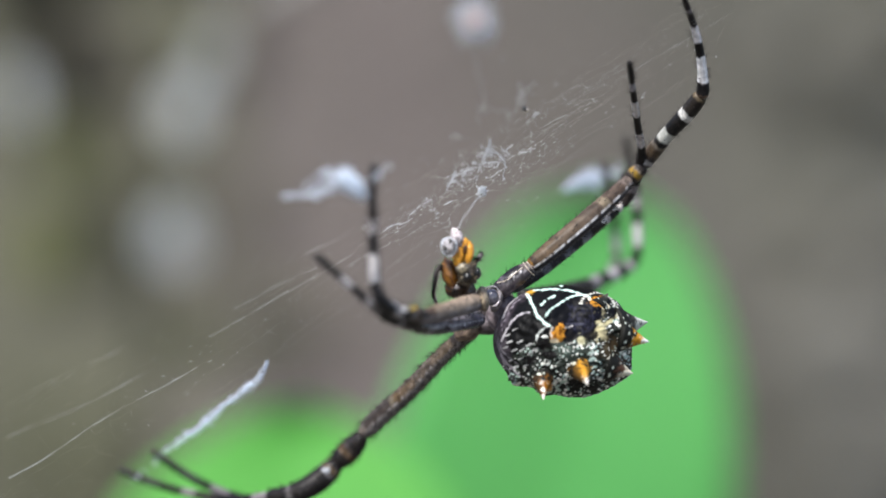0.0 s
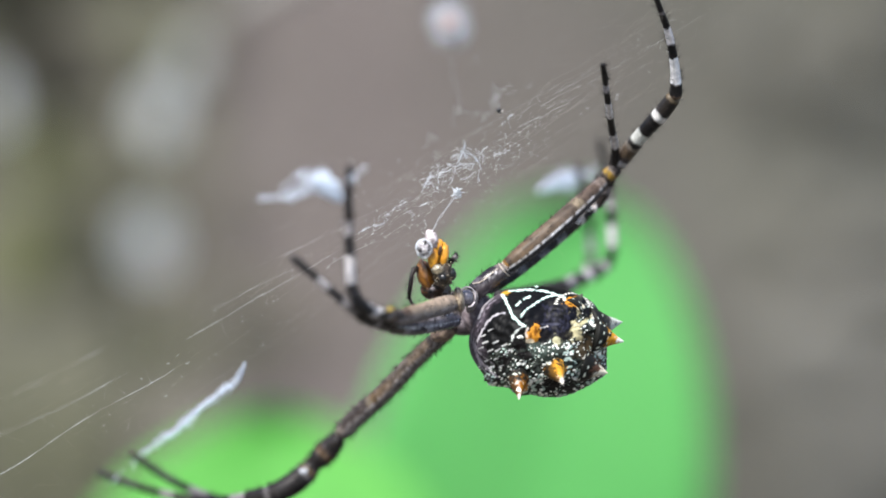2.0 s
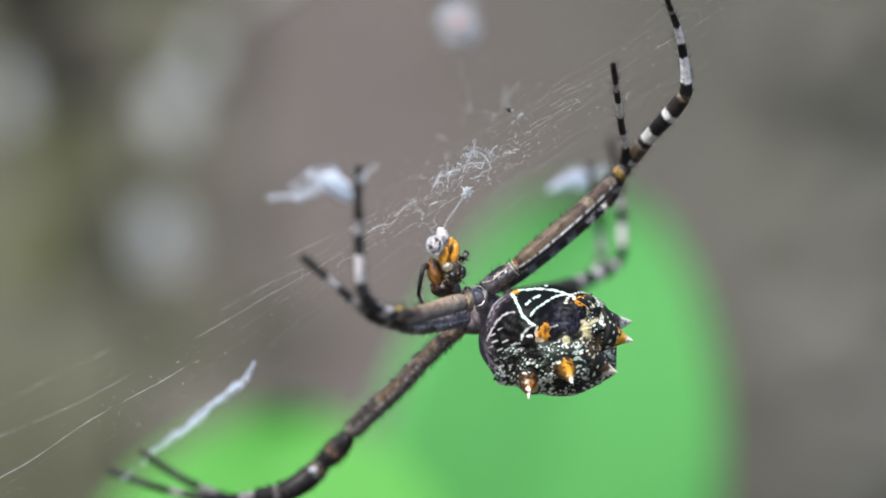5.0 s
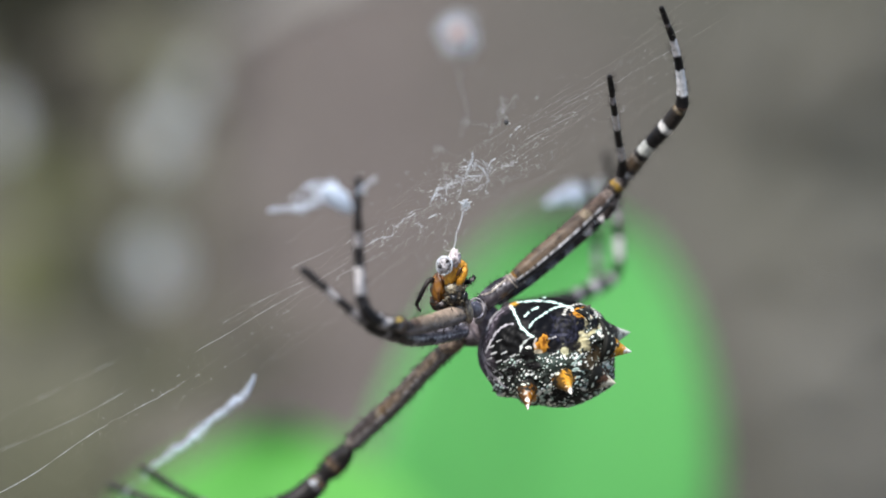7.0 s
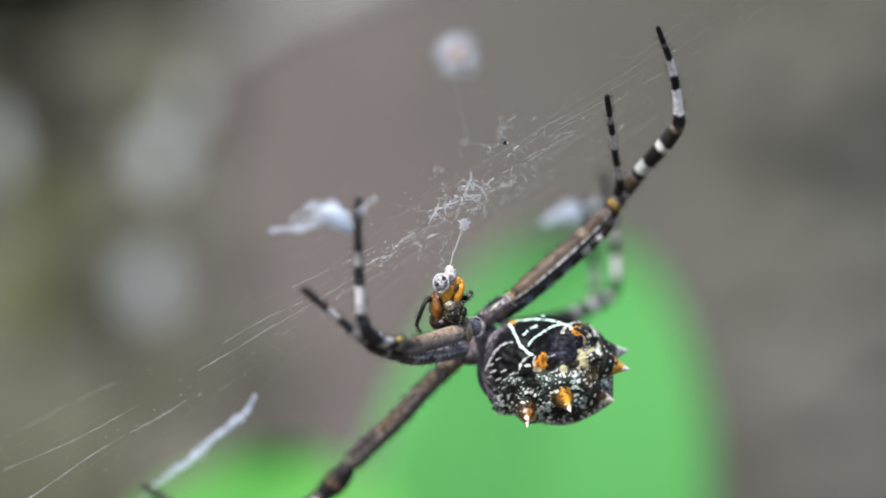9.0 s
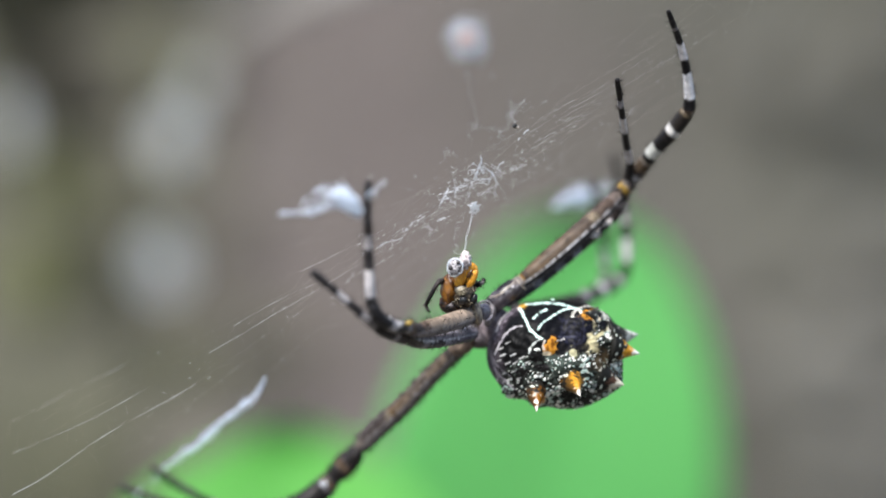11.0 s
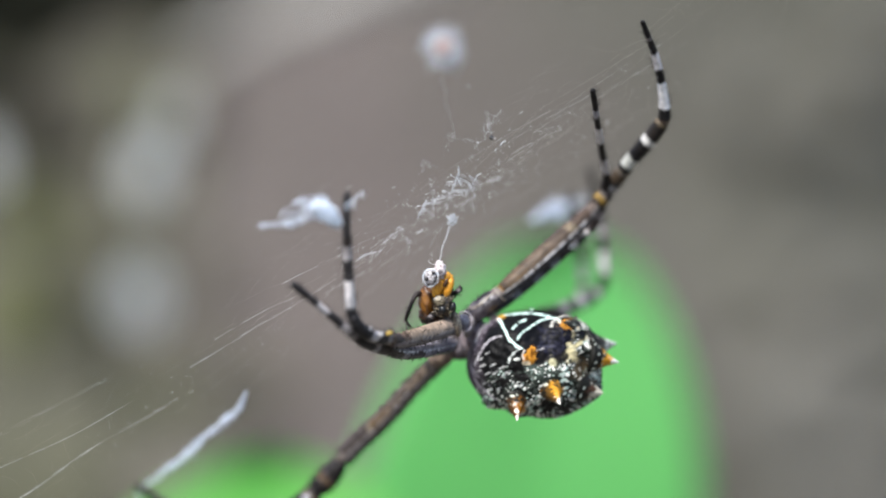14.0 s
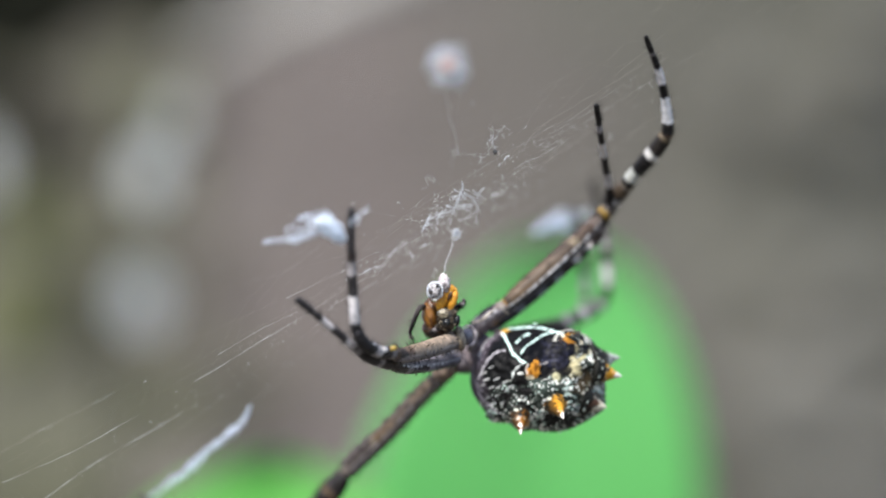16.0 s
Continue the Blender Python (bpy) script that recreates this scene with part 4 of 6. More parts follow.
def build_prey():
    pr = thing("prey_insect", (0.58, 0.60, -2.53), "small orange and black insect wrapped with white silk at one end", "insect")
    lump("abdomen", (-0.30, -1.35, -1.52), ((0.46, 0, 0.12), (0, 0.55, 0), (-0.24, 0, 0.84)), (0.21, 0.088, 0.014), PREY, pr, "glossy orange-brown body",
         colour2=(0.06, 0.022, 0.006), rough=0.12, freq=2.5)
    lump("belly", (0.06, -1.10, -2.19), ((0.62, 0, 0.1), (0, 0.55, 0), (-0.05, 0, 0.62)), (0.012, 0.009, 0.007), PREY, pr, "black underside",
         colour2=(0.07, 0.03, 0.012), rough=0.16, freq=5.0)
    lump("thorax", (0.66, -1.85, -1.42), ((0.56, 0, 0.1), (0, 0.60, 0), (-0.08, 0, 0.64)), (0.012, 0.010, 0.009), PREY, pr, "dark speckled body",
         colour2=(0.085, 0.062, 0.038), rough=0.26, freq=5.5)
    lump("eye", (1.20, -2.20, -1.42), ((0.20, 0, 0), (0, 0.25, 0), (0, 0, 0.34)), (0.006, 0.006, 0.006), PREY, pr, "shining black eye", rough=0.05)
    lump("eye", (0.66, -2.40, -1.64), ((0.22, 0, 0.05), (0, 0.2, 0), (-0.04, 0, 0.24)), (0.006, 0.006, 0.006), PREY, pr, "shining black eye", rough=0.08)
    lump("face", (0.38, -2.30, -1.17), ((0.34, 0, 0.1), (0, 0.2, 0), (-0.1, 0, 0.26)), (0.42, 0.36, 0.24), PREY, pr, "pale golden hairy face", colour2=(0.05, 0.04, 0.03), rough=0.25, freq=9.0)
    lump("head", (0.44, -1.70, -0.22), ((0.50, 0, -0.10), (0, 0.50, 0), (0.10, 0, 0.66)), (0.74, 0.42, 0.050), PREY, pr, "bright orange end",
         colour2=(0.60, 0.26, 0.02), rough=0.10, freq=4.0)
    for u in (((0.13, -2.15, -0.44)), (0.30, 0.62)), (((0.73, -2.15, -0.35)), (0.22, 0.58)), (((0.44, -2.10, 0.16)), (0.22, 0.36)):
        lump("fold", u[0], ((u[1][0], 0, -0.1), (0, 0.16, 0), (0.1, 0, u[1][1])), (0.66, 0.33, 0.035), PREY, pr, "yellow-orange fold", colour2=(0.42, 0.16, 0.012), rough=0.12, freq=5.0)
    lump("mark", (0.50, -2.34, -0.10), ((0.10, 0, -0.07), (0, 0.08, 0), (0.08, 0, 0.27)), (0.05, 0.022, 0.008), PREY, pr, "dark crease")
    lump("mouthparts", (0.58, 0.72, -2.37), ((0.55, 0, 0), (0, 0.6, 0), (0, 0, 0.62)), (0.012, 0.010, 0.010), PREY, pr, colour2=(0.06, 0.045, 0.04), rough=0.1)
    lump("silk_knob", (0.03, -2.20, 0.54), ((0.30, 0, 0.10), (0, 0.30, 0), (-0.16, 0, 0.46)), (0.26, 0.21, 0.21), PREY, pr, "pinkish white silk plug", colour2=(0.74, 0.66, 0.66), rough=0.25, freq=9.0)
    cap = lump("silk_cap", (-0.38, -2.40, 0.03), ((0.44, -0.12, 0.12), (0.1, 0.40, 0), (-0.12, 0, 0.46)), (0.10, 0.09, 0.09), PREY, pr, "white silk wrapping",
               colour2=(0.64, 0.60, 0.61), rough=0.16, freq=9.0)
    rng = np.random.default_rng(5)
    verts, faces = [], []
    for _ in range(26):
        a, b = rng.uniform(-1.4, 1.2), rng.uniform(-1.2, 1.2)
        p = np.array((0.70, -1.90, -1.42)) + np.array((0.66 * math.cos(b) * math.sin(a), -0.70 * math.cos(b) * math.cos(a), 0.70 * math.sin(b)))
        squiggle(p, p + rng.normal(size=3) * np.array((0.12, 0.03, 0.10)), 0.02, rng, verts, faces, rng.uniform(0.010, 0.028), 4, 5)
    part("speckle", verts, faces, FLAKE, pr, "pale golden flecks")["kind"] = "stuff"
    verts, faces = [], []
    for _ in range(70):
        a, b = rng.uniform(-2.0, 2.2), rng.uniform(-1.3, 1.4)
        d = np.array((math.cos(b) * math.sin(a), -math.cos(b) * math.cos(a), math.sin(b)))
        p = np.array((0.66, -1.85, -1.42)) + d * np.array((0.54, 0.58, 0.62))
        squiggle(p, p + (d + rng.normal(size=3) * 0.3) * rng.uniform(0.15, 0.34), 0.02, rng, verts, faces, 0.012, 4, 4)
    part("bristle", verts, faces, PREY, pr, "short black bristles", [(0.012, 0.010, 0.009)] * len(verts))["kind"] = "stuff"
    verts, faces = [], []
    mid = np.array((-0.41, -2.55, 0.03))
    for _ in range(11):
        a0, wide = rng.uniform(0, 6.28), rng.uniform(2.0, 5.5)
        r0, tilt = rng.uniform(0.36, 0.48), rng.normal(0, 0.22)
        line = [mid + np.array((math.cos(a) * r0 * 0.92, tilt * math.sin(a * 2 + a0), math.sin(a) * r0 * 1.12)) + rng.normal(size=3) * 0.025
                for a in np.linspace(a0, a0 + wide, 16)]
        hose(glide(line, 0.05), np.full(400, 0.020), 5, verts, faces)
    part("silk_ring", verts, faces, SILK, cap, "bright ring of silk loops")
    for at, size in (((-0.63, -2.82, -0.06), 0.16), ((-0.32, -2.80, 0.38), 0.13), ((-0.44, -2.80, -0.35), 0.09), ((-0.09, -2.78, 0.22), 0.08)):
        lump("mark", at, ((size * 0.75, 0, 0), (0, 0.08, 0), (0, 0, size * 0.85)), (0.05, 0.045, 0.045), PREY, cap, "dark pit", rough=0.1)
    for pts in ([(-0.51, -1.20, -1.43, 0.150), (-0.86, -1.68, -1.08, 0.150), (-1.08, -1.92, -1.42, 0.130), (-1.17, -1.92, -2.03, 0.120), (-1.25, -1.50, -2.65, 0.105), (-1.10, -0.60, -3.05, 0.085), (-0.92, 0.60, -3.35, 0.065)],
                [(0.89, -1.20, -0.92, 0.159), (1.21, -1.44, -0.60, 0.143), (1.40, -1.44, -0.35, 0.111), (1.33, -1.44, -0.16, 0.079)],
                [(0.51, -1.20, -2.03, 0.159), (0.10, -1.68, -2.25, 0.143), (-0.19, -1.68, -2.50, 0.111)]):
        segment("leg", pts, [(0.3, DARK), (0.6, BLACK), (0.75, GREY), (1, BLACK)], pr, None, 14, 0.3, "dark bristly leg", 0.22)
    return pr


def build_prey_thread():
    th = thing("silk_thread", (1.43, -0.60, 3.18), "crinkled white silk thread between the web and the prey", "silk thread")
    rng = np.random.default_rng(11)
    top, low = np.array((1.34, -0.60, 3.09)), np.array((-0.13, -2.40, 0.66))
    for k in range(2):
        verts, faces = [], []
        squiggle(top + rng.normal(size=3) * 0.05, low + rng.normal(size=3) * 0.08, 0.05, rng, verts, faces, 0.009, 12)
        part("strand", verts, faces, SILK, th)
    verts, faces = [], []
    for k in range(70):
        d = rng.normal(size=3)
        d *= np.array((0.24, 0.2, 0.28)) * rng.random() ** 0.4 / np.linalg.norm(d)
        e = d + rng.normal(size=3) * 0.09
        squiggle(np.array((1.46, -0.60, 3.15)) + d, np.array((1.46, -0.60, 3.15)) + e, 0.03, rng, verts, faces, 0.026, 5)
    part("tuft", verts, faces, SILK, th, "dense white tuft")
    verts, faces = [], []
    squiggle(low, np.array((-0.30, -1.80, 1.50)), 0.10, rng, verts, faces, 0.006, 10, sag=(-0.25, 0, 0))
    squiggle(np.array((-0.38, -1.80, 1.77)), np.array((0.70, -1.20, 2.83)), 0.14, rng, verts, faces, 0.0035, 8)
    part("stray_loop", verts, faces, SILK, th)
    return th


prey = build_prey()
prey_thread = build_prey_thread()


# ---- the web: a leaning sheet that comes forward as it rises ----
def on_web(x, z):
    """The point of the web's sheet above (x, z), in mm."""
    return np.array((x, 8.04 + 1.776 * x - 2.664 * z, z))


ALONG = np.array((0.833, 0.0, 0.553))
ACROSS = np.array((0.553, 3.200, -0.833)) / 3.353
HUB = on_web(0.83, 3.54)


def web_point(r, a):
    return HUB + (ALONG * math.cos(a) + ACROSS * math.sin(a)) * r


def build_web():
    web = thing("orb_web", HUB, "fine pale orb web with zigzag silk bands", "spider web")
    rng = np.random.default_rng(3)
    count = 34
    angles = [2 * math.pi * (k + 0.35 * rng.normal()) / count for k in range(count)]
    angles.sort()
    for a in angles:
        verts, faces = [], []
        ends = [web_point(r, a + 0.006 * rng.normal()) for r in (1.0, 8.0, 20.0, 45.0)]
        line = glide(ends, 0.8)
        hose(line, np.full(len(line), 0.0006), 4, verts, faces)
        part("radial_thread", verts, faces, THREAD, web)
    # the sticky spiral, sagging a little between the radii, with beads of glue
    verts, faces, bv, bf = [], [], [], []
    for turn in range(26):
        r = 11.0 + turn * 1.15
        pts = []
        for k, a in enumerate(angles):
            nxt = angles[(k + 1) % count] + (2 * math.pi if k + 1 == count else 0)
            w = 1 + 0.02 * rng.normal()
            pts.append(web_point(r * w, a))
            pts.append(web_point(r * w * 0.985, (a + nxt) / 2))
        line = glide(pts + pts[:1], 0.9)
        hose(line, np.full(len(line), 0.0006), 3, verts, faces, False)
    for turn in range(7):
        r = 1.4 + turn * 0.75
        pts = [web_point(r * (1 + 0.06 * rng.normal()), a) for a in angles]
        line = glide(pts + pts[:1], 0.5)
        hose(line, np.full(len(line), 0.0009), 3, verts, faces, False)
    part("spiral_thread", verts, faces, THREAD, web, "fine spiral of sticky thread")["kind"] = "stuff"
    octa = np.array([(1, 0, 0), (-1, 0, 0), (0, 1, 0), (0, -1, 0), (0, 0, 1), (0, 0, -1)], float)
    tri = [(0, 2, 4), (2, 1, 4), (1, 3, 4), (3, 0, 4), (2, 0, 5), (1, 2, 5), (3, 1, 5), (0, 3, 5)]

    def bead(p, s):
        f = len(bv)
        bv.extend((p + octa * np.array((s, s, s * 0.8))).tolist())
        bf.extend(tuple(f + i for i in t) for t in tri)

    for _ in range(120):
        s = rng.uniform(-26, 22)
        q = rng.normal(0.0, 3.0) if abs(s) > 5 else rng.normal(0.0, 5.0)
        bead(HUB + ALONG * s + ACROSS * q, rng.uniform(0.008, 0.028))
    part("glue_bead", bv, bf, SILK, web, "tiny shining beads on the threads")["kind"] = "stuff"
    # the stronger threads that catch the light
    for *pts, r in (((-24.87, -13.04), (-23.01, -11.98), (-19.52, -9.66), (-15.78, -7.57), (-14.52, -6.84), 0.0105),
                   ((-24.25, -10.43), (-21.93, -9.47), (-19.85, -8.51), (-16.79, -6.89), 0.0055),
                   ((-23.81, -8.53), (-20.89, -7.05), (-17.77, -5.43), 0.0065),
                   ((-13.69, -5.08), (-11.51, -3.83), (-9.31, -2.50), 0.0075),
                   ((-12.19, -3.51), (-9.86, -2.17), (-7.70, -1.17), 0.0045),
                   ((-9.69, -2.72), (-7.11, -1.24), (-4.58, 0.29), (-2.68, 1.31), 0.0035),
                   ((-8.23, -0.44), (-5.76, 0.81), (-3.27, 2.08), (-1.08, 2.95), 0.0035),
                   ((-5.87, -0.93), (-4.60, -0.22), (-3.34, 0.35), 0.0040),
                   ((-0.92, 2.64), (-0.13, 3.06), (0.70, 3.48), 0.0050),
                   ((2.75, 4.82), (3.70, 5.52), (4.56, 6.09), 0.0062),
                   ((3.61, 6.02), (4.32, 6.35), (4.86, 6.58), 0.0060),
                   ((2.67, 5.12), (3.18, 5.41), (3.59, 5.69), 0.0050),
                   ((4.88, 6.82), (5.52, 7.14), (6.13, 7.47), 0.0042),
                   ((6.10, 7.93), (7.15, 8.57), (8.33, 9.25), 0.0058),
                   ((6.47, 7.87), (6.85, 8.09), (7.24, 8.29), 0.0055),
                   ((6.68, 7.73), (7.26, 8.03), (7.88, 8.32), 0.0045),
                   ((4.64, 6.39), (6.40, 7.51), (8.80, 8.96), 0.0028),
                   ((3.65, 6.79), (6.17, 8.28), (9.68, 10.22), 0.0030),
                   ((9.78, 9.94), (11.00, 10.68), (12.34, 11.52), 0.0048),
                   ((8.77, 9.25), (11.65, 10.98), (15.18, 13.17), 0.0030),
                   ((2.38, 6.44), (4.57, 7.71), (7.10, 9.14), 0.0030),
                   ((-2.66, 1.78), (-0.13, 3.27), (2.10, 4.50), 0.0035),
                   ((1.79, 3.94), (2.18, 4.07), (2.63, 4.45), 0.0065),
                   ((6.80, 8.69), (9.96, 10.75), (13.62, 12.98), 0.0022),
                   ((-2.70, 0.67), (-0.13, 2.22), (2.45, 3.83), 0.0025)):
        verts, faces = [], []
        line = glide([on_web(*p) + rng.normal(size=3) * 0.02 for p in pts], 0.25)
        fade = np.array([noise.noise((0.16 * k, r * 900, line[0][0])) + 0.6 * noise.noise((0.6 * k, r * 700, 5.0)) for k in range(len(line))])
        r *= 0.65 if pts[0][0] > 2.5 else 1.0
        hose(line, r * (0.70 + 1.3 * fade).clip(0.10, 1.7), 5, verts, faces)
        part("stay_thread", verts, faces, SILK, web)
    return web


def zigzag(name, points, parent, rng, turns, strands, radius, label, mat=BAND_SILK):
    """A silk band: gauzy swathes laid to and fro along a line; points (x, y, z, half width)."""
    line = glide(points, 0.05)
    n = len(line)
    verts, faces = [], []
    for s in range(strands):
        k = np.linspace(0, n - 1, turns * 2 + 1)
        out, phase = [], rng.integers(2)
        for j, i in enumerate(k):
            c = line[int(i)]
            d = line[min(int(i) + 2, n - 1)][:3] - line[max(int(i) - 2, 0)][:3]
            d = d / (np.linalg.norm(d) + 1e-9)
            side = np.cross(d, np.cross(ALONG, ACROSS))
            side /= np.linalg.norm(side)
            w = c[3] * (0.55 + 0.45 * abs(math.sin(j * 0.42))) * (1 if (j + phase) % 2 else -1) * rng.uniform(0.55, 1.1)
            out.append(c[:3] + side * w + rng.normal(size=3) * 0.05)
        path = glide(out, 0.12)
        flat = np.cross(np.gradient(path, axis=0), np.cross(ALONG, ACROSS))
        flat /= np.linalg.norm(flat, axis=1)[:, None] + 1e-9
        half = radius * (1 + 0.4 * rng.normal(size=len(path))).clip(0.4, 1.8)[:, None]
        first = len(verts)
        verts.extend((path + flat * half).tolist() + (path - flat * half).tolist())
        m = len(path)
        faces.extend((first + q, first + q + 1, first + m + q + 1, first + m + q) for q in range(m - 1))
    return part(name, verts, faces, mat, parent, label)


def floss(name, points, parent, rng, strands, radius, label, reach=0.16):
    """A loose hank of silk along a line; points (x, y, z, half width)."""
    line = glide(points, 0.05)
    n = len(line)
    verts, faces = [], []

    def inside(i):
        d = rng.normal(size=3) * np.array((0.5, 0.55, 0.5))
        return line[i][:3] + d / max(1.0, np.linalg.norm(d)) * line[i][3]

    for _ in range(strands):
        i = int(rng.integers(n))
        j = int(np.clip(i + rng.normal() * reach * n, 0, n - 1))
        squiggle(inside(i), inside(j), 0.08, rng, verts, faces, radius * rng.uniform(0.5, 1.3), 6, 4)
    return part(name, verts, faces, FLOSS, parent, label)


def build_bands(web):
    rng = np.random.default_rng(17)
    low, end = "bluish white twisted silk band", "thin end of a silk band"
    zigzag("silk_band", [(-9.08, -16.70, 2.61, 0.317), (-8.43, -16.60, 2.64, 0.257), (-7.55, -16.50, 2.76, 0.287), (-6.66, -16.20, 2.94, 0.347), (-5.92, -16.00, 3.16, 0.475)], web, rng, 22, 1, 0.030, low)
    zigzag("silk_band", [(-7.98, -16.60, 3.06, 0.158), (-7.25, -16.40, 3.71, 0.188), (-6.52, -16.20, 4.10, 0.218), (-5.77, -16.00, 4.14, 0.287), (-5.34, -15.80, 3.84, 0.317)], web, rng, 16, 1, 0.025, low)
    floss("band_floss", [(-9.08, -16.70, 2.61, 0.317), (-8.43, -16.60, 2.64, 0.257), (-7.55, -16.50, 2.76, 0.287), (-6.66, -16.20, 2.94, 0.347), (-5.92, -16.00, 3.16, 0.475)], web, rng, 30, 0.017, "loose white silk of a band")
    floss("band_floss", [(-7.98, -16.60, 3.06, 0.158), (-7.25, -16.40, 3.71, 0.188), (-6.52, -16.20, 4.10, 0.218), (-5.77, -16.00, 4.14, 0.287), (-5.34, -15.80, 3.84, 0.317)], web, rng, 13, 0.015, "loose white silk of a band")
    floss("band_core", [(-6.01, -16.20, 3.65, 0.317), (-5.59, -16.20, 3.45, 0.604), (-5.24, -16.10, 3.06, 0.505), (-4.88, -16.00, 2.71, 0.257)], web, rng, 520, 0.028, "dense bright middle of a silk band", 0.3)
    floss("band_floss", [(-7.45, -16.40, 3.20, 0.20), (-6.80, -16.20, 3.50, 0.42), (-6.20, -16.10, 3.62, 0.55), (-5.70, -16.00, 3.50, 0.50)], web, rng, 40, 0.013, "thin veil of white silk", 0.2)
    floss("band_floss", [(-4.42, -15.40, 3.47, 0.218), (-3.85, -15.10, 3.97, 0.218), (-3.45, -14.90, 4.28, 0.158)], web, rng, 12, 0.018, end)
    veil = [(6.70, 27.00, 3.62, 0.08), (7.20, 27.00, 3.86, 0.26), (7.85, 27.00, 4.22, 0.66), (8.50, 27.00, 4.38, 0.98), (9.10, 27.00, 4.20, 0.98)]
    zigzag("silk_band", veil, web, rng, 15, 1, 0.08, "bluish white zigzag silk band")
    floss("band_floss", veil, web, rng, 100, 0.022, "thin veil of bluish white silk", 0.3)
    floss("band_floss", [(9.75, 28.00, 4.70, 0.45), (10.27, 28.00, 4.81, 0.50), (10.85, 28.00, 4.94, 0.26)], web, rng, 20, 0.020, end)
    lower = [(-10.84, 7.00, -6.57, 0.03), (-11.06, 7.60, -7.21, 0.13), (-11.63, 8.40, -7.93, 0.30), (-12.20, 9.00, -8.30, 0.46), (-12.60, 9.50, -8.70, 0.26), (-13.03, 10.00, -8.98, 0.32), (-13.68, 10.80, -9.51, 0.16),
             (-14.46, 11.60, -10.17, 0.46), (-14.96, 12.20, -10.67, 0.16), (-15.40, 12.60, -11.00, 0.36), (-15.82, 13.00, -11.24, 0.44), (-16.33, 13.60, -11.64, 0.14), (-16.91, 14.20, -12.00, 0.28), (-17.40, 14.80, -12.35, 0.10)]
    zigzag("silk_band", lower, web, rng, 26, 1, 0.05, low)
    floss("band_floss", lower, web, rng, 150, 0.016, "loose white silk of a band", 0.05)
    core = [(x, y, z, 0.55 * w) for x, y, z, w in lower[2:-3]]
    floss("band_core", core, web, rng, 150, 0.018, "dense bright middle of a silk band", 0.05)
    floss("band_floss", [(-17.49, 14.80, -12.57, 0.255), (-18.26, 15.20, -13.27, 0.319), (-19.40, 15.80, -14.19, 0.287)], web, rng, 12, 0.010, end)


def crinkle(points, radius, sway, rng, verts, faces, step=0.16):
    """A knotted, crinkled silk strand through points."""
    line = glide(points, step)
    line = glide(line + rng.normal(size=line.shape) * sway * np.array((0.7, 0.5, 0.7)), 0.04)
    seed = rng.random() * 90
    wide = np.array([0.38 + 2.3 * noise.noise((0.36 * k, seed, 0.0)) + 1.3 * noise.noise((0.07 * k, seed, 7.0)) for k in range(len(line))])
    hose(line, radius * wide.clip(0.08, 3.0), 4, verts, faces)


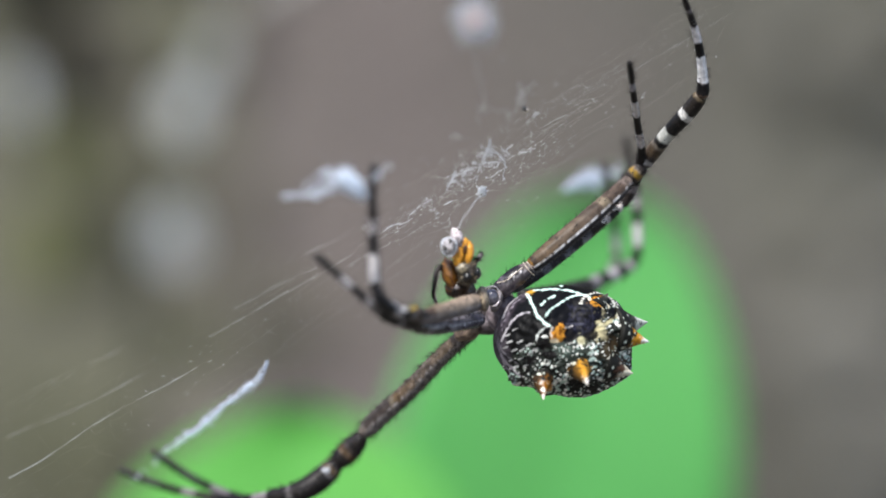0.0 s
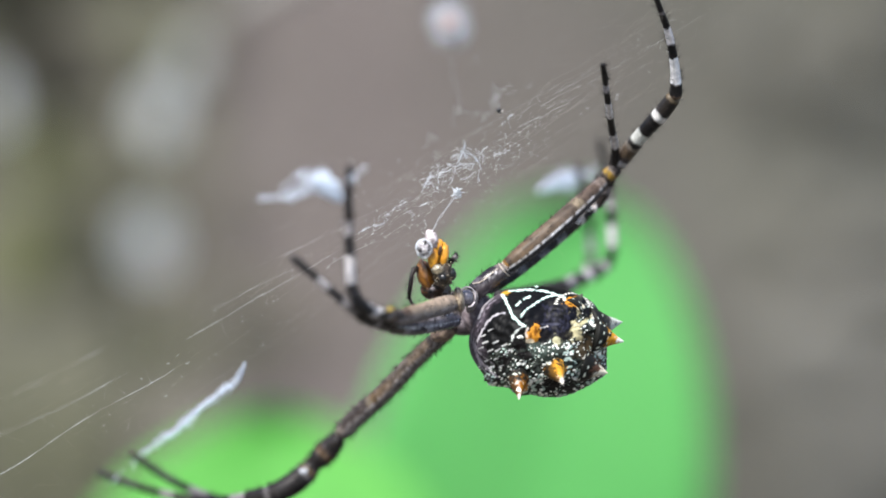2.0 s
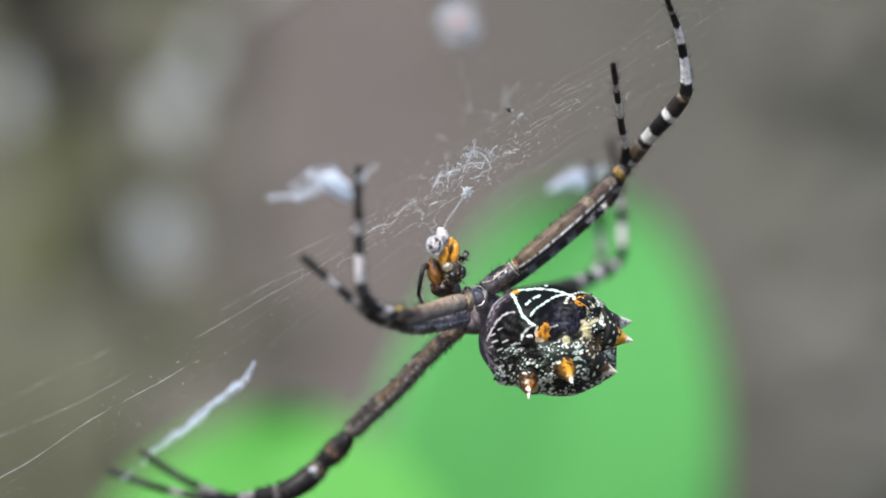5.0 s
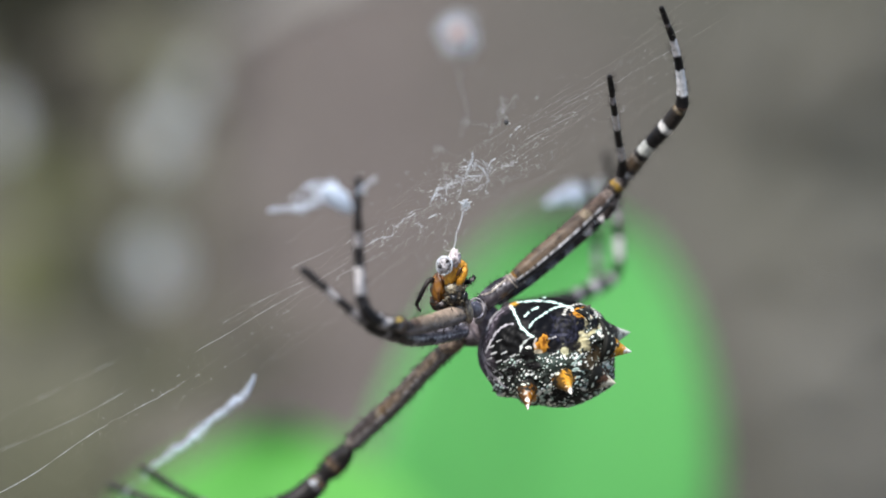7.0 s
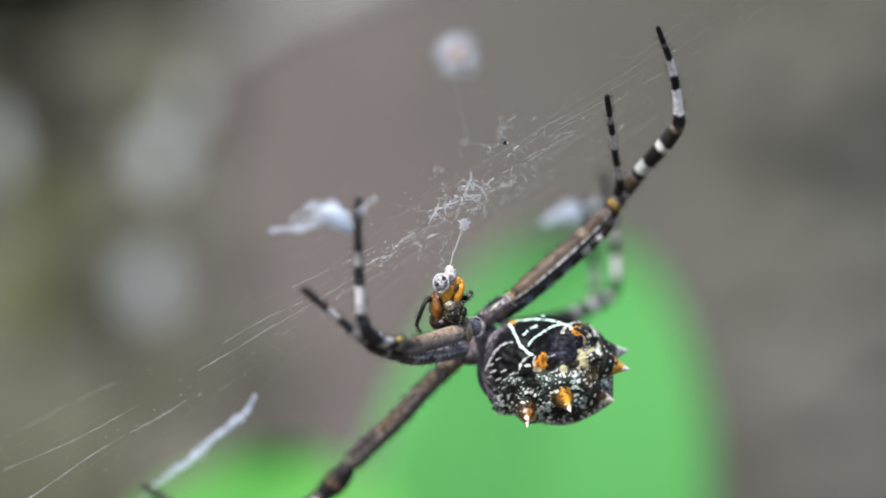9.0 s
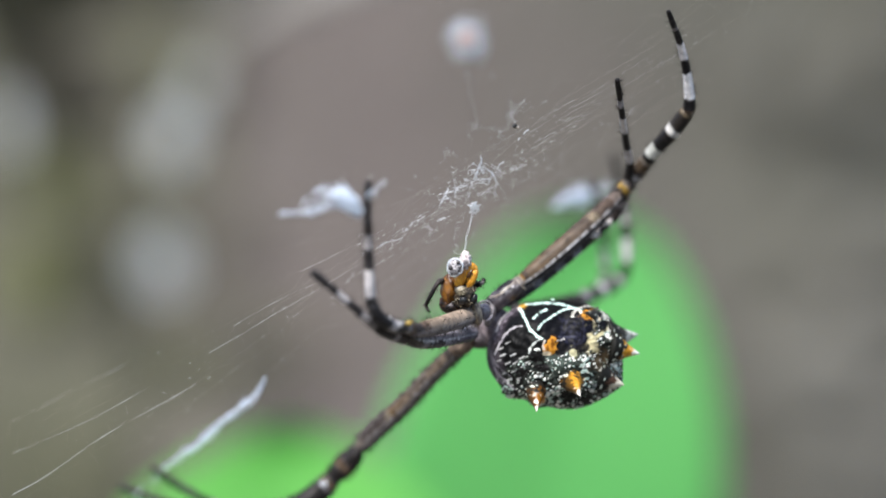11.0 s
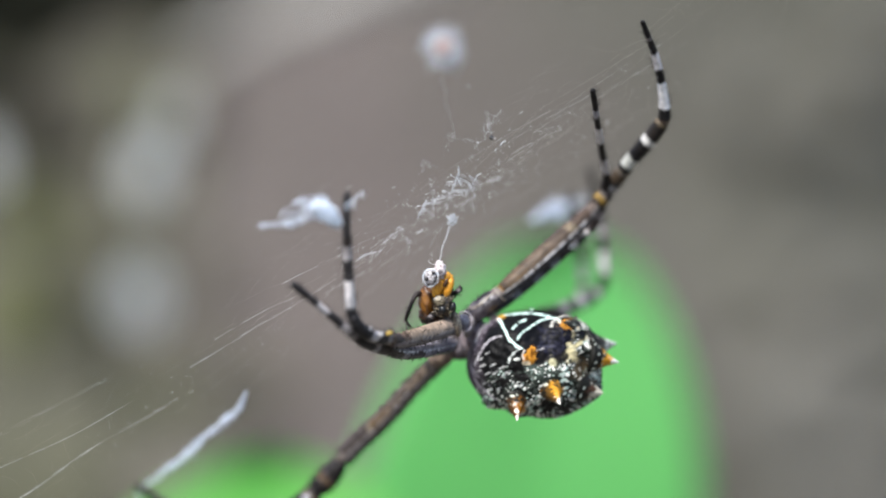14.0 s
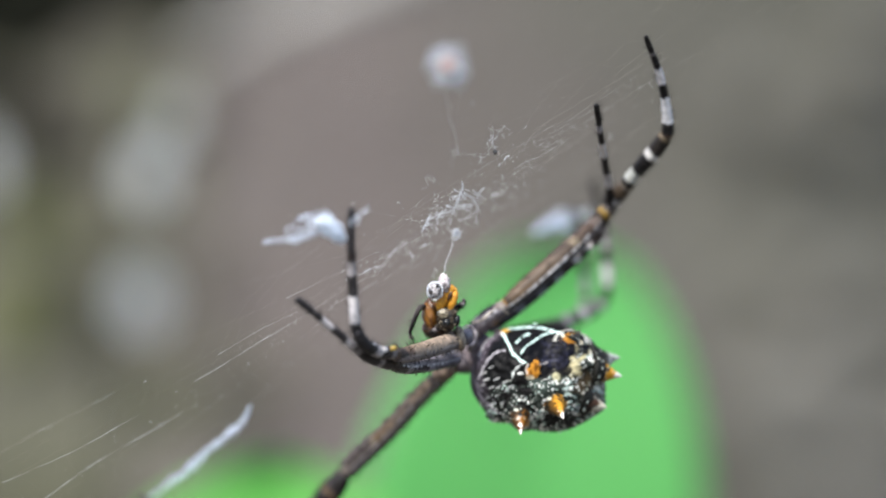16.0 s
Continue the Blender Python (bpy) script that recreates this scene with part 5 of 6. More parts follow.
def build_hub_silk(web):
    rng = np.random.default_rng(29)
    for pts, strands, radius, sway in (
            (((-3.93, 0.95), (-3.71, 1.14), (-3.21, 1.30)), 4, 0.011, 0.05),
            (((-3.21, 1.30), (-2.74, 1.46), (-2.48, 1.81), (-2.03, 2.25), (-1.46, 2.63)), 2, 0.009, 0.08),
            (((-3.55, 1.24), (-2.66, 1.99), (-1.71, 2.41), (-1.14, 2.88)), 1, 0.005, 0.12),
            (((-0.51, 3.27), (-0.38, 3.51), (-0.16, 3.88), (0.00, 4.16)), 4, 0.010, 0.07),
            (((-0.57, 3.57), (-0.19, 3.61), (0.06, 3.74)), 3, 0.007, 0.06),
            (((-0.16, 3.97), (0.38, 4.17), (0.76, 4.42)), 4, 0.009, 0.08),
            (((0.51, 4.20), (1.08, 4.43), (1.52, 4.66), (2.42, 4.81)), 3, 0.006, 0.07),
            (((1.81, 6.00), (1.85, 5.68), (1.73, 5.32)), 5, 0.011, 0.05),
            (((1.82, 5.62), (1.64, 5.14), (1.46, 4.72)), 3, 0.007, 0.08),
            (((1.07, 4.97), (1.26, 5.19), (1.51, 5.34)), 3, 0.008, 0.07),
            (((1.92, 5.39), (2.34, 5.23), (2.68, 4.85), (2.82, 4.49)), 3, 0.009, 0.04),
            (((2.82, 4.52), (2.64, 4.15), (2.71, 3.90)), 2, 0.007, 0.06),
            (((2.73, 5.33), (2.92, 5.55), (3.14, 5.74)), 4, 0.012, 0.03),
            (((2.79, 5.36), (2.85, 5.57), (2.95, 5.64)), 2, 0.010, 0.02),
            (((1.53, 3.93), (1.95, 3.97), (2.37, 4.26), (2.69, 4.48)), 2, 0.007, 0.05),
            (((1.33, 4.38), (1.15, 3.92), (0.93, 3.45)), 2, 0.006, 0.06),
            (((-0.64, 2.40), (-0.45, 2.53), (-0.19, 2.62)), 3, 0.010, 0.04),
            (((1.46, 4.47), (1.94, 4.61), (2.30, 4.50)), 3, 0.006, 0.12),
            (((4.21, 7.22), (4.33, 7.35), (4.52, 7.47)), 4, 0.016, 0.03),
            (((3.94, 6.83), (3.99, 6.98), (4.09, 7.07)), 2, 0.012, 0.03),
            (((-1.56, 1.95), (-1.15, 2.20), (-1.03, 1.64)), 2, 0.005, 0.10),
            (((3.34, 8.91), (3.49, 8.30), (3.49, 7.50)), 2, 0.0035, 0.22),
            (((3.27, 8.12), (3.73, 8.43), (4.38, 8.86)), 2, 0.0035, 0.20),
            (((2.35, 7.44), (2.82, 7.33), (3.12, 7.05)), 1, 0.0035, 0.25),
            (((0.50, 5.04), (0.34, 5.18), (0.69, 5.40)), 1, 0.0035, 0.22),
            (((-0.28, 5.89), (-0.06, 6.18), (0.19, 6.05)), 1, 0.0035, 0.22),
            (((-1.53, 3.84), (-1.13, 4.03), (-0.82, 3.92)), 1, 0.0035, 0.20),
            (((1.10, 7.24), (1.41, 7.68), (1.66, 7.41)), 1, 0.0035, 0.20),
            (((3.91, 4.55), (4.56, 4.94), (5.03, 5.36)), 1, 0.0035, 0.20),
            (((3.55, 5.21), (4.10, 5.47), (4.47, 5.85)), 2, 0.006, 0.12)):
        verts, faces = [], []
        for _ in range(strands + 1):
            crinkle([on_web(*p) + rng.normal(size=3) * 0.5 * sway for p in pts], radius * rng.uniform(0.9, 1.8), 0.8 * sway, rng, verts, faces)
        part("hub_silk", verts, faces, SILK, web, "crinkled silk at the middle of the web")
    # knots where many strands meet
    for mid, wide, count in (((1.85, 5.30), 0.45, 12), ((1.30, 4.75), 0.40, 9), ((0.55, 4.25), 0.40, 9), ((-0.25, 3.75), 0.40, 7), ((2.60, 5.05), 0.35, 6)):
        verts, faces = [], []
        for _ in range(count):
            ends = [np.array(mid) + rng.normal(size=2) * wide * np.array((0.8, 0.6)) for _ in range(3)]
            crinkle([on_web(*p) for p in ends], 0.004 + 0.018 * rng.random() ** 3, 0.05, rng, verts, faces)
        part("silk_knot", verts, faces, SILK, web, "knot of white silk strands")
    # thread glints added as short bright silk, dense about the middle, sparse far out
    verts, faces = [], []
    for _ in range(540):
        s = rng.normal(0.8, 3.4) if rng.random() < 0.76 else rng.uniform(-24, 16)
        q = rng.normal(0.5, 5.0) if rng.random() < 0.5 else rng.normal(-0.5, 1.6)
        p = HUB + ALONG * s + ACROSS * q
        d = ALONG * rng.uniform(0.02, 0.13) + ACROSS * rng.normal(0, 0.10) + rng.normal(size=3) * 0.02
        crinkle([p - d, p, p + d], rng.uniform(0.003, 0.009), 0.02, rng, verts, faces, 0.12)
    part("silk_glint", verts, faces, SILK, web, "short bright bits of silk added as glints on the threads")["kind"] = "stuff"
    # a mist of fine threads laid along the web
    verts, faces = [], []
    for _ in range(48):
        s, q = rng.normal(1.0, 7.0), rng.normal(0.0, 6.0)
        p = HUB + ALONG * s + ACROSS * q
        d = ALONG * rng.uniform(1.0, 6.0) + ACROSS * rng.normal(0, 0.9)
        line = glide([p - d, p + rng.normal(size=3) * 0.05, p + d], 0.5)
        hose(line, np.full(len(line), rng.uniform(0.0008, 0.0018)), 3, verts, faces)
    part("fine_thread", verts, faces, THREAD, web, "fine parallel threads of the web")["kind"] = "stuff"


web = build_web()
build_bands(web)
build_hub_silk(web)


def build_tuft():
    """A bit of fluff caught on the near part of the web, on a thread of its own."""
    tf = thing("silk_tuft", (0.87, -28.80, 11.25), "round whitish silk tuft with a pinkish middle, caught in the web", "silk tuft")
    rng = np.random.default_rng(41)
    mid = np.array((0.87, -28.80, 11.25))
    verts, faces = [], []
    for _ in range(46):
        d = rng.normal(size=3)
        d /= np.linalg.norm(d)
        e = rng.normal(size=3)
        e /= np.linalg.norm(e)
        squiggle(mid + d * 1.05, mid + e * 1.05, 0.25, rng, verts, faces, 0.022, 6, 4)
    part("fluff", verts, faces, CORE_SILK, tf)
    lump("seed", (0.90, -29.28, 11.14), ((0.42, 0, 0), (0, 0.4, 0), (0, 0, 0.42)), (0.40, 0.25, 0.20), CUTICLE, tf, "pinkish grain")
    verts, faces = [], []
    squiggle(mid, on_web(*(0.89, 10.47)) * (1, 0, 1) + (0, -16, 0), 0.08, rng, verts, faces, 0.007, 7)
    squiggle(on_web(*(0.89, 10.47)) * (1, 0, 1) + (0, -16, 0), on_web(*(1.52, 7.62)), 0.08, rng, verts, faces, 0.006, 9)
    part("thread", verts, faces, SILK, tf)


def build_speck():
    sk = thing("debris_grain", (3.76, -2.16, 7.75), "tiny black grain stuck in the web", "debris")
    lump("grain", (3.76, -2.16, 7.75), ((0.13, 0, 0), (0, 0.13, 0), (0, 0, 0.13)), (0.01, 0.01, 0.01), PREY, sk, rough=0.2)
    lump("grain", (3.89, -1.92, 7.66), ((0.12, 0, 0.03), (0, 0.1, 0), (0, 0, 0.08)), (0.6, 0.55, 0.5), CUTICLE, sk, "pale flake", rough=0.2)


build_tuft()
build_speck()


# ---- ground and background ----
SOIL = mottled("soil", (0.05, 0.045, 0.036), (0.13, 0.115, 0.095), 14.0, 0.9, 90.0, 0.8, 0.01)
BANK = mottled("earth_bank", (0.082, 0.078, 0.066), (0.135, 0.125, 0.110), 9.0, 0.95, 60.0, 0.8, 0.01)
BARK, _n, _l, _b = material("bark")
_b.inputs["Roughness"].default_value = 0.92
_tc, _nz = relief(_n, _l, _b, 120.0, 0.9, 6.0, 0.005)
_sep, _big, _wob = _n.new("ShaderNodeSeparateXYZ"), _n.new("ShaderNodeTexNoise"), _n.new("ShaderNodeMath")
_big.inputs["Scale"].default_value, _big.inputs["Detail"].default_value = 16.0, 5.0
_wob.operation, _wob.inputs[1].default_value = "MULTIPLY_ADD", 0.12
_l.new(_tc.outputs["Object"], _sep.inputs[0])
_l.new(_tc.outputs["Object"], _big.inputs["Vector"])
_l.new(_big.outputs["Fac"], _wob.inputs[0])
_l.new(_sep.outputs["X"], _wob.inputs[2])
_ramp = _n.new("ShaderNodeValToRGB")            # moss on one flank, bare bark, grey lichen on the other
_map = _n.new("ShaderNodeMapRange")
_map.inputs["From Min"].default_value, _map.inputs["From Max"].default_value = -0.04, 0.16
_l.new(_wob.outputs[0], _map.inputs["Value"])
_l.new(_map.outputs["Result"], _ramp.inputs["Fac"])
_el = _ramp.color_ramp.elements
_el[0].position, _el[0].color = 0.02, (0.096, 0.093, 0.063, 1)
_el[1].position, _el[1].color = 0.15, (0.108, 0.099, 0.079, 1)
for _p, _c in ((0.24, (0.130, 0.112, 0.101, 1)), (0.45, (0.136, 0.113, 0.104, 1)), (0.62, (0.107, 0.094, 0.082, 1)), (0.75, (0.094, 0.088, 0.072, 1)), (0.95, (0.089, 0.085, 0.067, 1))):
    _el.new(_p).color = _c
_grain = _n.new("ShaderNodeMix")
_grain.data_type, _grain.blend_type, _grain.inputs["Factor"].default_value = "RGBA", "MULTIPLY", 1.0
_lev = _n.new("ShaderNodeMapRange")
_lev.inputs["To Min"].default_value, _lev.inputs["To Max"].default_value = 0.6, 1.4
_lev2 = _n.new("ShaderNodeMath")                # broad stains besides the fine grain
_lev2.operation, _lev2.inputs[1].default_value = "MULTIPLY_ADD", 0.45
_stain = _n.new("ShaderNodeTexNoise")
_stain.inputs["Scale"].default_value, _stain.inputs["Detail"].default_value = 14.0, 2.0
_l.new(_tc.outputs["Object"], _stain.inputs["Vector"])
_half = _n.new("ShaderNodeMath")
_half.operation, _half.inputs[1].default_value, _half.inputs[2].default_value = "MULTIPLY_ADD", 1.2, -0.325
_l.new(_stain.outputs["Fac"], _half.inputs[0])
_l.new(_nz.outputs["Fac"], _lev2.inputs[0])
_l.new(_half.outputs[0], _lev2.inputs[2])
_l.new(_lev2.outputs[0], _lev.inputs["Value"])
_l.new(_ramp.outputs["Color"], _grain.inputs["A"])
_l.new(_lev.outputs["Result"], _grain.inputs["B"])
_l.new(_grain.outputs["Result"], _b.inputs["Base Color"])
GREEN = leafy("broad_leaf", (0.128, 0.475, 0.125), (0.154, 0.525, 0.145), 40.0, 0.45)
LIME = leafy("young_leaf", (0.112, 0.435, 0.065), (0.138, 0.485, 0.08), 40.0, 0.45, 0.65)
STEM = mottled("stem", (0.06, 0.13, 0.03), (0.10, 0.19, 0.05), 60.0, 0.6)
# small whitish leaves stand for blurred highlights, their brightness put into the colour
PALE = leafy("highlight_leaf", (0.50, 0.52, 0.52), (0.62, 0.63, 0.63), 60.0, 0.25)
OLIVE = leafy("olive_leaf", (0.15, 0.155, 0.085), (0.21, 0.205, 0.13), 60.0, 0.25)
MOSSY = leafy("yellow_green_leaf", (0.15, 0.16, 0.062), (0.20, 0.205, 0.09), 60.0, 0.25)
TWIG = mottled("pale_twig", (0.28, 0.27, 0.24), (0.40, 0.39, 0.35), 50.0, 0.8)
# these leaves fill shaded gaps; the shade is in their dark colour
GAP_DARK = leafy("dark_gap_leaf", (0.034, 0.029, 0.021), (0.052, 0.046, 0.034), 60.0, 0.2)
# near-black foliage: its shade is part of the colour
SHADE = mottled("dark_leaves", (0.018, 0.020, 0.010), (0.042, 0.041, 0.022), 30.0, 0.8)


def sheet(name, nx, ny, place, mat, label):
    verts = [place(i / nx, j / ny) for j in range(ny + 1) for i in range(nx + 1)]
    faces = [(j * (nx + 1) + i, j * (nx + 1) + i + 1, (j + 1) * (nx + 1) + i + 1, (j + 1) * (nx + 1) + i) for j in range(ny) for i in range(nx)]
    me = bpy.data.meshes.new(name)
    me.from_pydata(verts, [], faces)
    me.polygons.foreach_set("use_smooth", [True] * len(me.polygons))
    me.materials.append(mat)
    return tagged(new(name, me), label, kind="structure")


def bent(s):
    """Even steps near the middle, wide ones far out."""
    k = 2 * s - 1
    return 1.5 * k + 300 * k ** 7


sheet("ground", 120, 120, lambda a, b: (bent(a), bent(b), 0.02 * noise.noise((bent(a) * 3, bent(b) * 3, 0)) - 0.02), SOIL,
      "brown bare soil ground")
def mound(a, b):
    """A long earth bank, rounded over to its back."""
    s = np.linspace(0, 1, 6)
    y = np.interp(b, s, (1.85, 2.02, 2.3, 3.2, 4.4, 5.2))
    z = np.interp(b, s, (-0.08, 1.2, 2.3, 2.5, 1.3, -0.08))
    x = -3.4 + 6.8 * a
    rough = 0.06 * noise.noise((x * 3.2, z * 3.6, y)) + 0.02 * noise.noise((x * 11, z * 14, y * 5))
    return x, y + rough + 0.25 * (2 * a - 1) ** 2, -0.08 + (z + 0.08) * (1 - (2 * a - 1) ** 6) + 0.5 * rough


sheet("backdrop_bank", 120, 90, mound, BANK, "grey-brown earth bank behind the web")


def solid_tube(name, pts, mat, label, category, sides=24, bumps=0.03, group=""):
    """A woody piece: pts (x, y, z, radius) in metres."""
    line = glide(pts, 0.02)
    verts, faces = [], []
    hose(line[:, :3], line[:, 3], sides, verts, faces)
    verts = [(v[0] + bumps * w, v[1] + bumps * w2, v[2]) for v in verts
             for w, w2 in [(noise.noise((v[0] * 25, v[1] * 25, v[2] * 9)), noise.noise((v[0] * 25, v[1] * 25 + 7, v[2] * 9)))]]
    me = bpy.data.meshes.new(name)
    me.from_pydata(verts, [], faces)
    me.polygons.foreach_set("use_smooth", [True] * len(me.polygons))
    me.materials.append(mat)
    return tagged(new(name, me), label, category, group)


trunk = solid_tube("tree_trunk", [(-0.02, 1.20, -0.04, 0.42), (-0.012, 1.20, 0.3, 0.38), (0.03, 1.20, 0.9, 0.365), (0.03, 1.20, 1.5, 0.35), (0.03, 1.20, 2.6, 0.32)], BARK,
           "brown tree trunk with olive moss on one side, behind the web", "tree trunk", 48, 0.008)


LICHEN = mottled("lichen", (0.13, 0.125, 0.105), (0.20, 0.19, 0.165), 120.0, 0.95, 400.0, 0.8, 0.003)
MOSS = mottled("moss", (0.062, 0.063, 0.036), (0.105, 0.103, 0.062), 150.0, 0.95, 500.0, 0.9, 0.004)
BASE[trunk.name] = Vector((0, 0, -900))


def crust(name, x, z, rx, rz, mat, label, seed):
    """A flat crust grown on the trunk's bark; x, z and half sizes in mm."""
    verts, faces, sides = [], [], 26

    def bark(a):
        return 1200 - math.sqrt(max(0.0, 366.0 ** 2 - (a - 30) ** 2))

    for scale, lift in ((0.0, 11.0), (0.5, 10.5), (0.85, 9.5), (1.0, 6.0), (1.02, -12.0)):
        for k in range(sides):
            a = math.tau * k / sides
            w = scale * (1 + 0.5 * noise.noise((2 * math.cos(a), 2 * math.sin(a), seed)))
            px, pz = x + rx * w * math.cos(a), z + rz * w * math.sin(a)
            verts.append((px, bark(px) - lift + 1.5 * noise.noise((px * 0.2, pz * 0.2, seed)), pz))
    for j in range(4):
        for k in range(sides):
            k2 = (k + 1) % sides
            faces.append((j * sides + k, j * sides + k2, (j + 1) * sides + k2, (j + 1) * sides + k))
    return part(name, verts, faces, mat, trunk, label)


for _x, _z, _rx, _rz in ((112, 44, 7, 8), (104, 8, 9, 6), (116, -22, 8, 10), (97, -36, 7, 6), (88, 52, 6, 9), (122, 66, 9, 7), (82, -8, 5, 7), (104, -56, 15, 9), (124, -44, 9, 12), (96, -26, 15, 14), (112, -2, 9, 8)):
    crust("lichen_crust", _x, _z, _rx, _rz, LICHEN, "pale grey lichen crust", _x * 0.37)
for _x, _z, _rx, _rz in ((-66, 60, 9, 13), (-98, 10, 14, 18), (-112, 48, 8, 10), (-58, 12, 5, 9), (-46, -20, 16, 7), (-100, -58, 26, 22), (-82, -84, 20, 16)):
    crust("moss_cushion", _x, _z, _rx, _rz, MOSS, "dark olive moss cushion", _x * 0.37)


def leaf_mesh(base, tip, width, normal, name, mat, parent, fold=0.15, shape=(0.55, 1.0), label="", thick=0.4):
    """A broad leaf with thickness, a folded midrib and a wavy rim; mm."""
    base, tip, normal = (np.asarray(a, float) for a in (base, tip, normal))
    d = tip - base
    long = np.linalg.norm(d)
    d /= long
    side = np.cross(d, normal)
    side /= np.linalg.norm(side)
    up = np.cross(side, d)
    nl, nw = 28, 14
    verts = []
    for layer in (0, 1):
        for i in range(nl + 1):
            s = i / nl
            w = width * (max(math.sin(math.pi * s ** shape[0]), 0.0) ** shape[1]) + 0.05
            for j in range(nw + 1):
                k = 2 * j / nw - 1
                wave = 0.03 * width * math.sin(9 * s + 2 * k) * k * k
                rib = -0.02 * width * math.exp(-(k / 0.05) ** 2)
                lift = fold * width * abs(k) + wave + rib - 0.12 * long * (s - 0.5) ** 2
                verts.append(tuple(base + d * long * s + side * w * k + up * (lift - layer * thick)))
    row, off = nw + 1, (nl + 1) * (nw + 1)
    faces = []
    for i in range(nl):
        for j in range(nw):
            a = i * row + j
            faces.append((a, a + 1, a + row + 1, a + row))
            faces.append((off + a, off + a + row, off + a + row + 1, off + a + 1))
        for a in (i * row, i * row + nw):
            q = (a, a + row, off + a + row, off + a)
            faces.append(q if a == i * row else q[::-1])
    return part(name, verts, faces, mat, parent, label)


def build_broad_plant(name, foot, leaves, label, mat):
    """A plant with large green leaves on stalks from one stem; mm."""
    pl = thing(name, foot, label, "plant")
    top = np.asarray(leaves[0][0], float)
    verts, faces = [], []
    line = glide([(*foot, 2.6), (foot[0] * 0.9 + top[0] * 0.1, foot[1], -420, 2.2), (top[0], top[1] + 3, top[2] - 60, 1.8), (*top, 1.2)], 6)
    hose(line[:, :3], line[:, 3], 10, verts, faces)
    part("stem", verts, faces, STEM, pl)
    for base, tip, wide, normal, shape in leaves:
        leaf_mesh(base, tip, wide, normal, "leaf", mat, pl, 0.12, shape, "bright green smooth leaf")
    return pl


build_broad_plant("broad_leaf_plant", (11, 190, -915), [((3.61, 190.00, -61.0), (15.62, 182.00, 6.14), 17.9, (0.0, -0.9, 0.45), (1.0, 0.5))], "plant with a large bright green oval leaf below the web", GREEN)
build_broad_plant("broad_leaf_plant", (-18, 164, -915), [((-16.67, 158.00, -42.95), (-13.60, 166.00, -15.50), 17.4, (0.0, -0.85, 0.5), (0.85, 0.62))], "plant with a yellowish green leaf low behind the web", LIME)


def build_vine():
    """Twig leaves in front of the trunk: painted highlights (pale), shaded gaps (dark)."""
    vn = thing("dry_vine", (-36.00, 276.00, -889.77), "dry twig with pale highlight leaves and dark gap leaves beside a mossy trunk", "plant")
    verts, faces = [], []
    line = glide([(*(-36.00, 276.00, -889.77), 1.40), (*(-37.50, 276.00, -372.00), 1.20), (*(-38.04, 276.00, -31.63), 0.90), (*(-37.49, 276.00, -10.96), 0.80), (*(-35.63, 274.00, 7.62), 0.70), (*(-33.10, 272.00, 26.05), 0.50)], 4)
    hose(line[:, :3], line[:, 3], 8, verts, faces)
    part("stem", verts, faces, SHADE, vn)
    for base, tip, wide, mat, label in (
            ((-30.16, 263.00, 19.55), (-28.23, 261.00, 24.82), 1.47, PALE, "small pale leaf painted for a blurred highlight"),
            ((-27.80, 269.00, 12.30), (-27.02, 267.00, 19.03), 1.49, OLIVE, "pale olive leaf"),
            ((-32.90, 269.00, 6.53), (-32.09, 267.00, 10.56), 2.04, OLIVE, "pale olive leaf"),
            ((-47.26, 285.00, 19.00), (-44.99, 283.00, 24.52), 2.80, GAP_DARK, "dark leaf painted for a shaded gap"),
            ((-41.81, 287.00, 18.37), (-39.90, 285.00, 23.21), 1.83, GAP_DARK, "dark leaf painted for a shaded gap"),
            ((-50.96, 287.00, 23.30), (-53.57, 285.00, 28.12), 2.11, GAP_DARK, "dark leaf painted for a shaded gap"),
            ((-33.52, 263.00, 12.83), (-31.38, 261.00, 19.47), 2.55, PALE, "small pale leaf painted for a blurred highlight"),
            ((-30.86, 269.00, 20.46), (-27.69, 267.00, 27.15), 2.71, OLIVE, "pale olive leaf"),
            ((-33.52, 263.00, -2.62), (-33.85, 261.00, 4.75), 2.95, PALE, "small pale leaf painted for a blurred highlight"),
            ((-52.48, 271.00, 14.40), (-52.95, 269.00, 21.82), 1.77, PALE, "small pale leaf painted for a blurred highlight"),
            ((-47.60, 281.00, 7.72), (-47.76, 279.00, 14.28), 3.61, MOSSY, "yellow-green leaf"),
            ((-44.54, 286.00, 16.93), (-43.67, 284.00, 26.67), 3.51, GAP_DARK, "dark leaf painted for a shaded gap"),
            ((-43.14, 286.00, 8.50), (-44.37, 284.00, 15.82), 2.10, GAP_DARK, "dark leaf painted for a shaded gap"),
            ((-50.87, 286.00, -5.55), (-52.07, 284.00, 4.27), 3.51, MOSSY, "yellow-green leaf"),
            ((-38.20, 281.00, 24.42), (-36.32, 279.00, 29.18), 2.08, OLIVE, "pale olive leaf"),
            ((-50.16, 286.00, 23.25), (-48.57, 284.00, 29.46), 3.16, GAP_DARK, "dark leaf painted for a shaded gap"),
            ((-33.68, 281.00, -15.24), (-32.86, 279.00, -8.25), 4.17, OLIVE, "pale olive leaf"),
            ((-35.87, 263.00, 7.46), (-34.92, 261.00, 10.10), 1.61, OLIVE, "pale olive leaf")):
        leaf_mesh(base, tip, wide, (0.1, -0.85, 0.5), "leaf", mat, vn, 0.1, (0.8, 0.5), label)


build_vine()


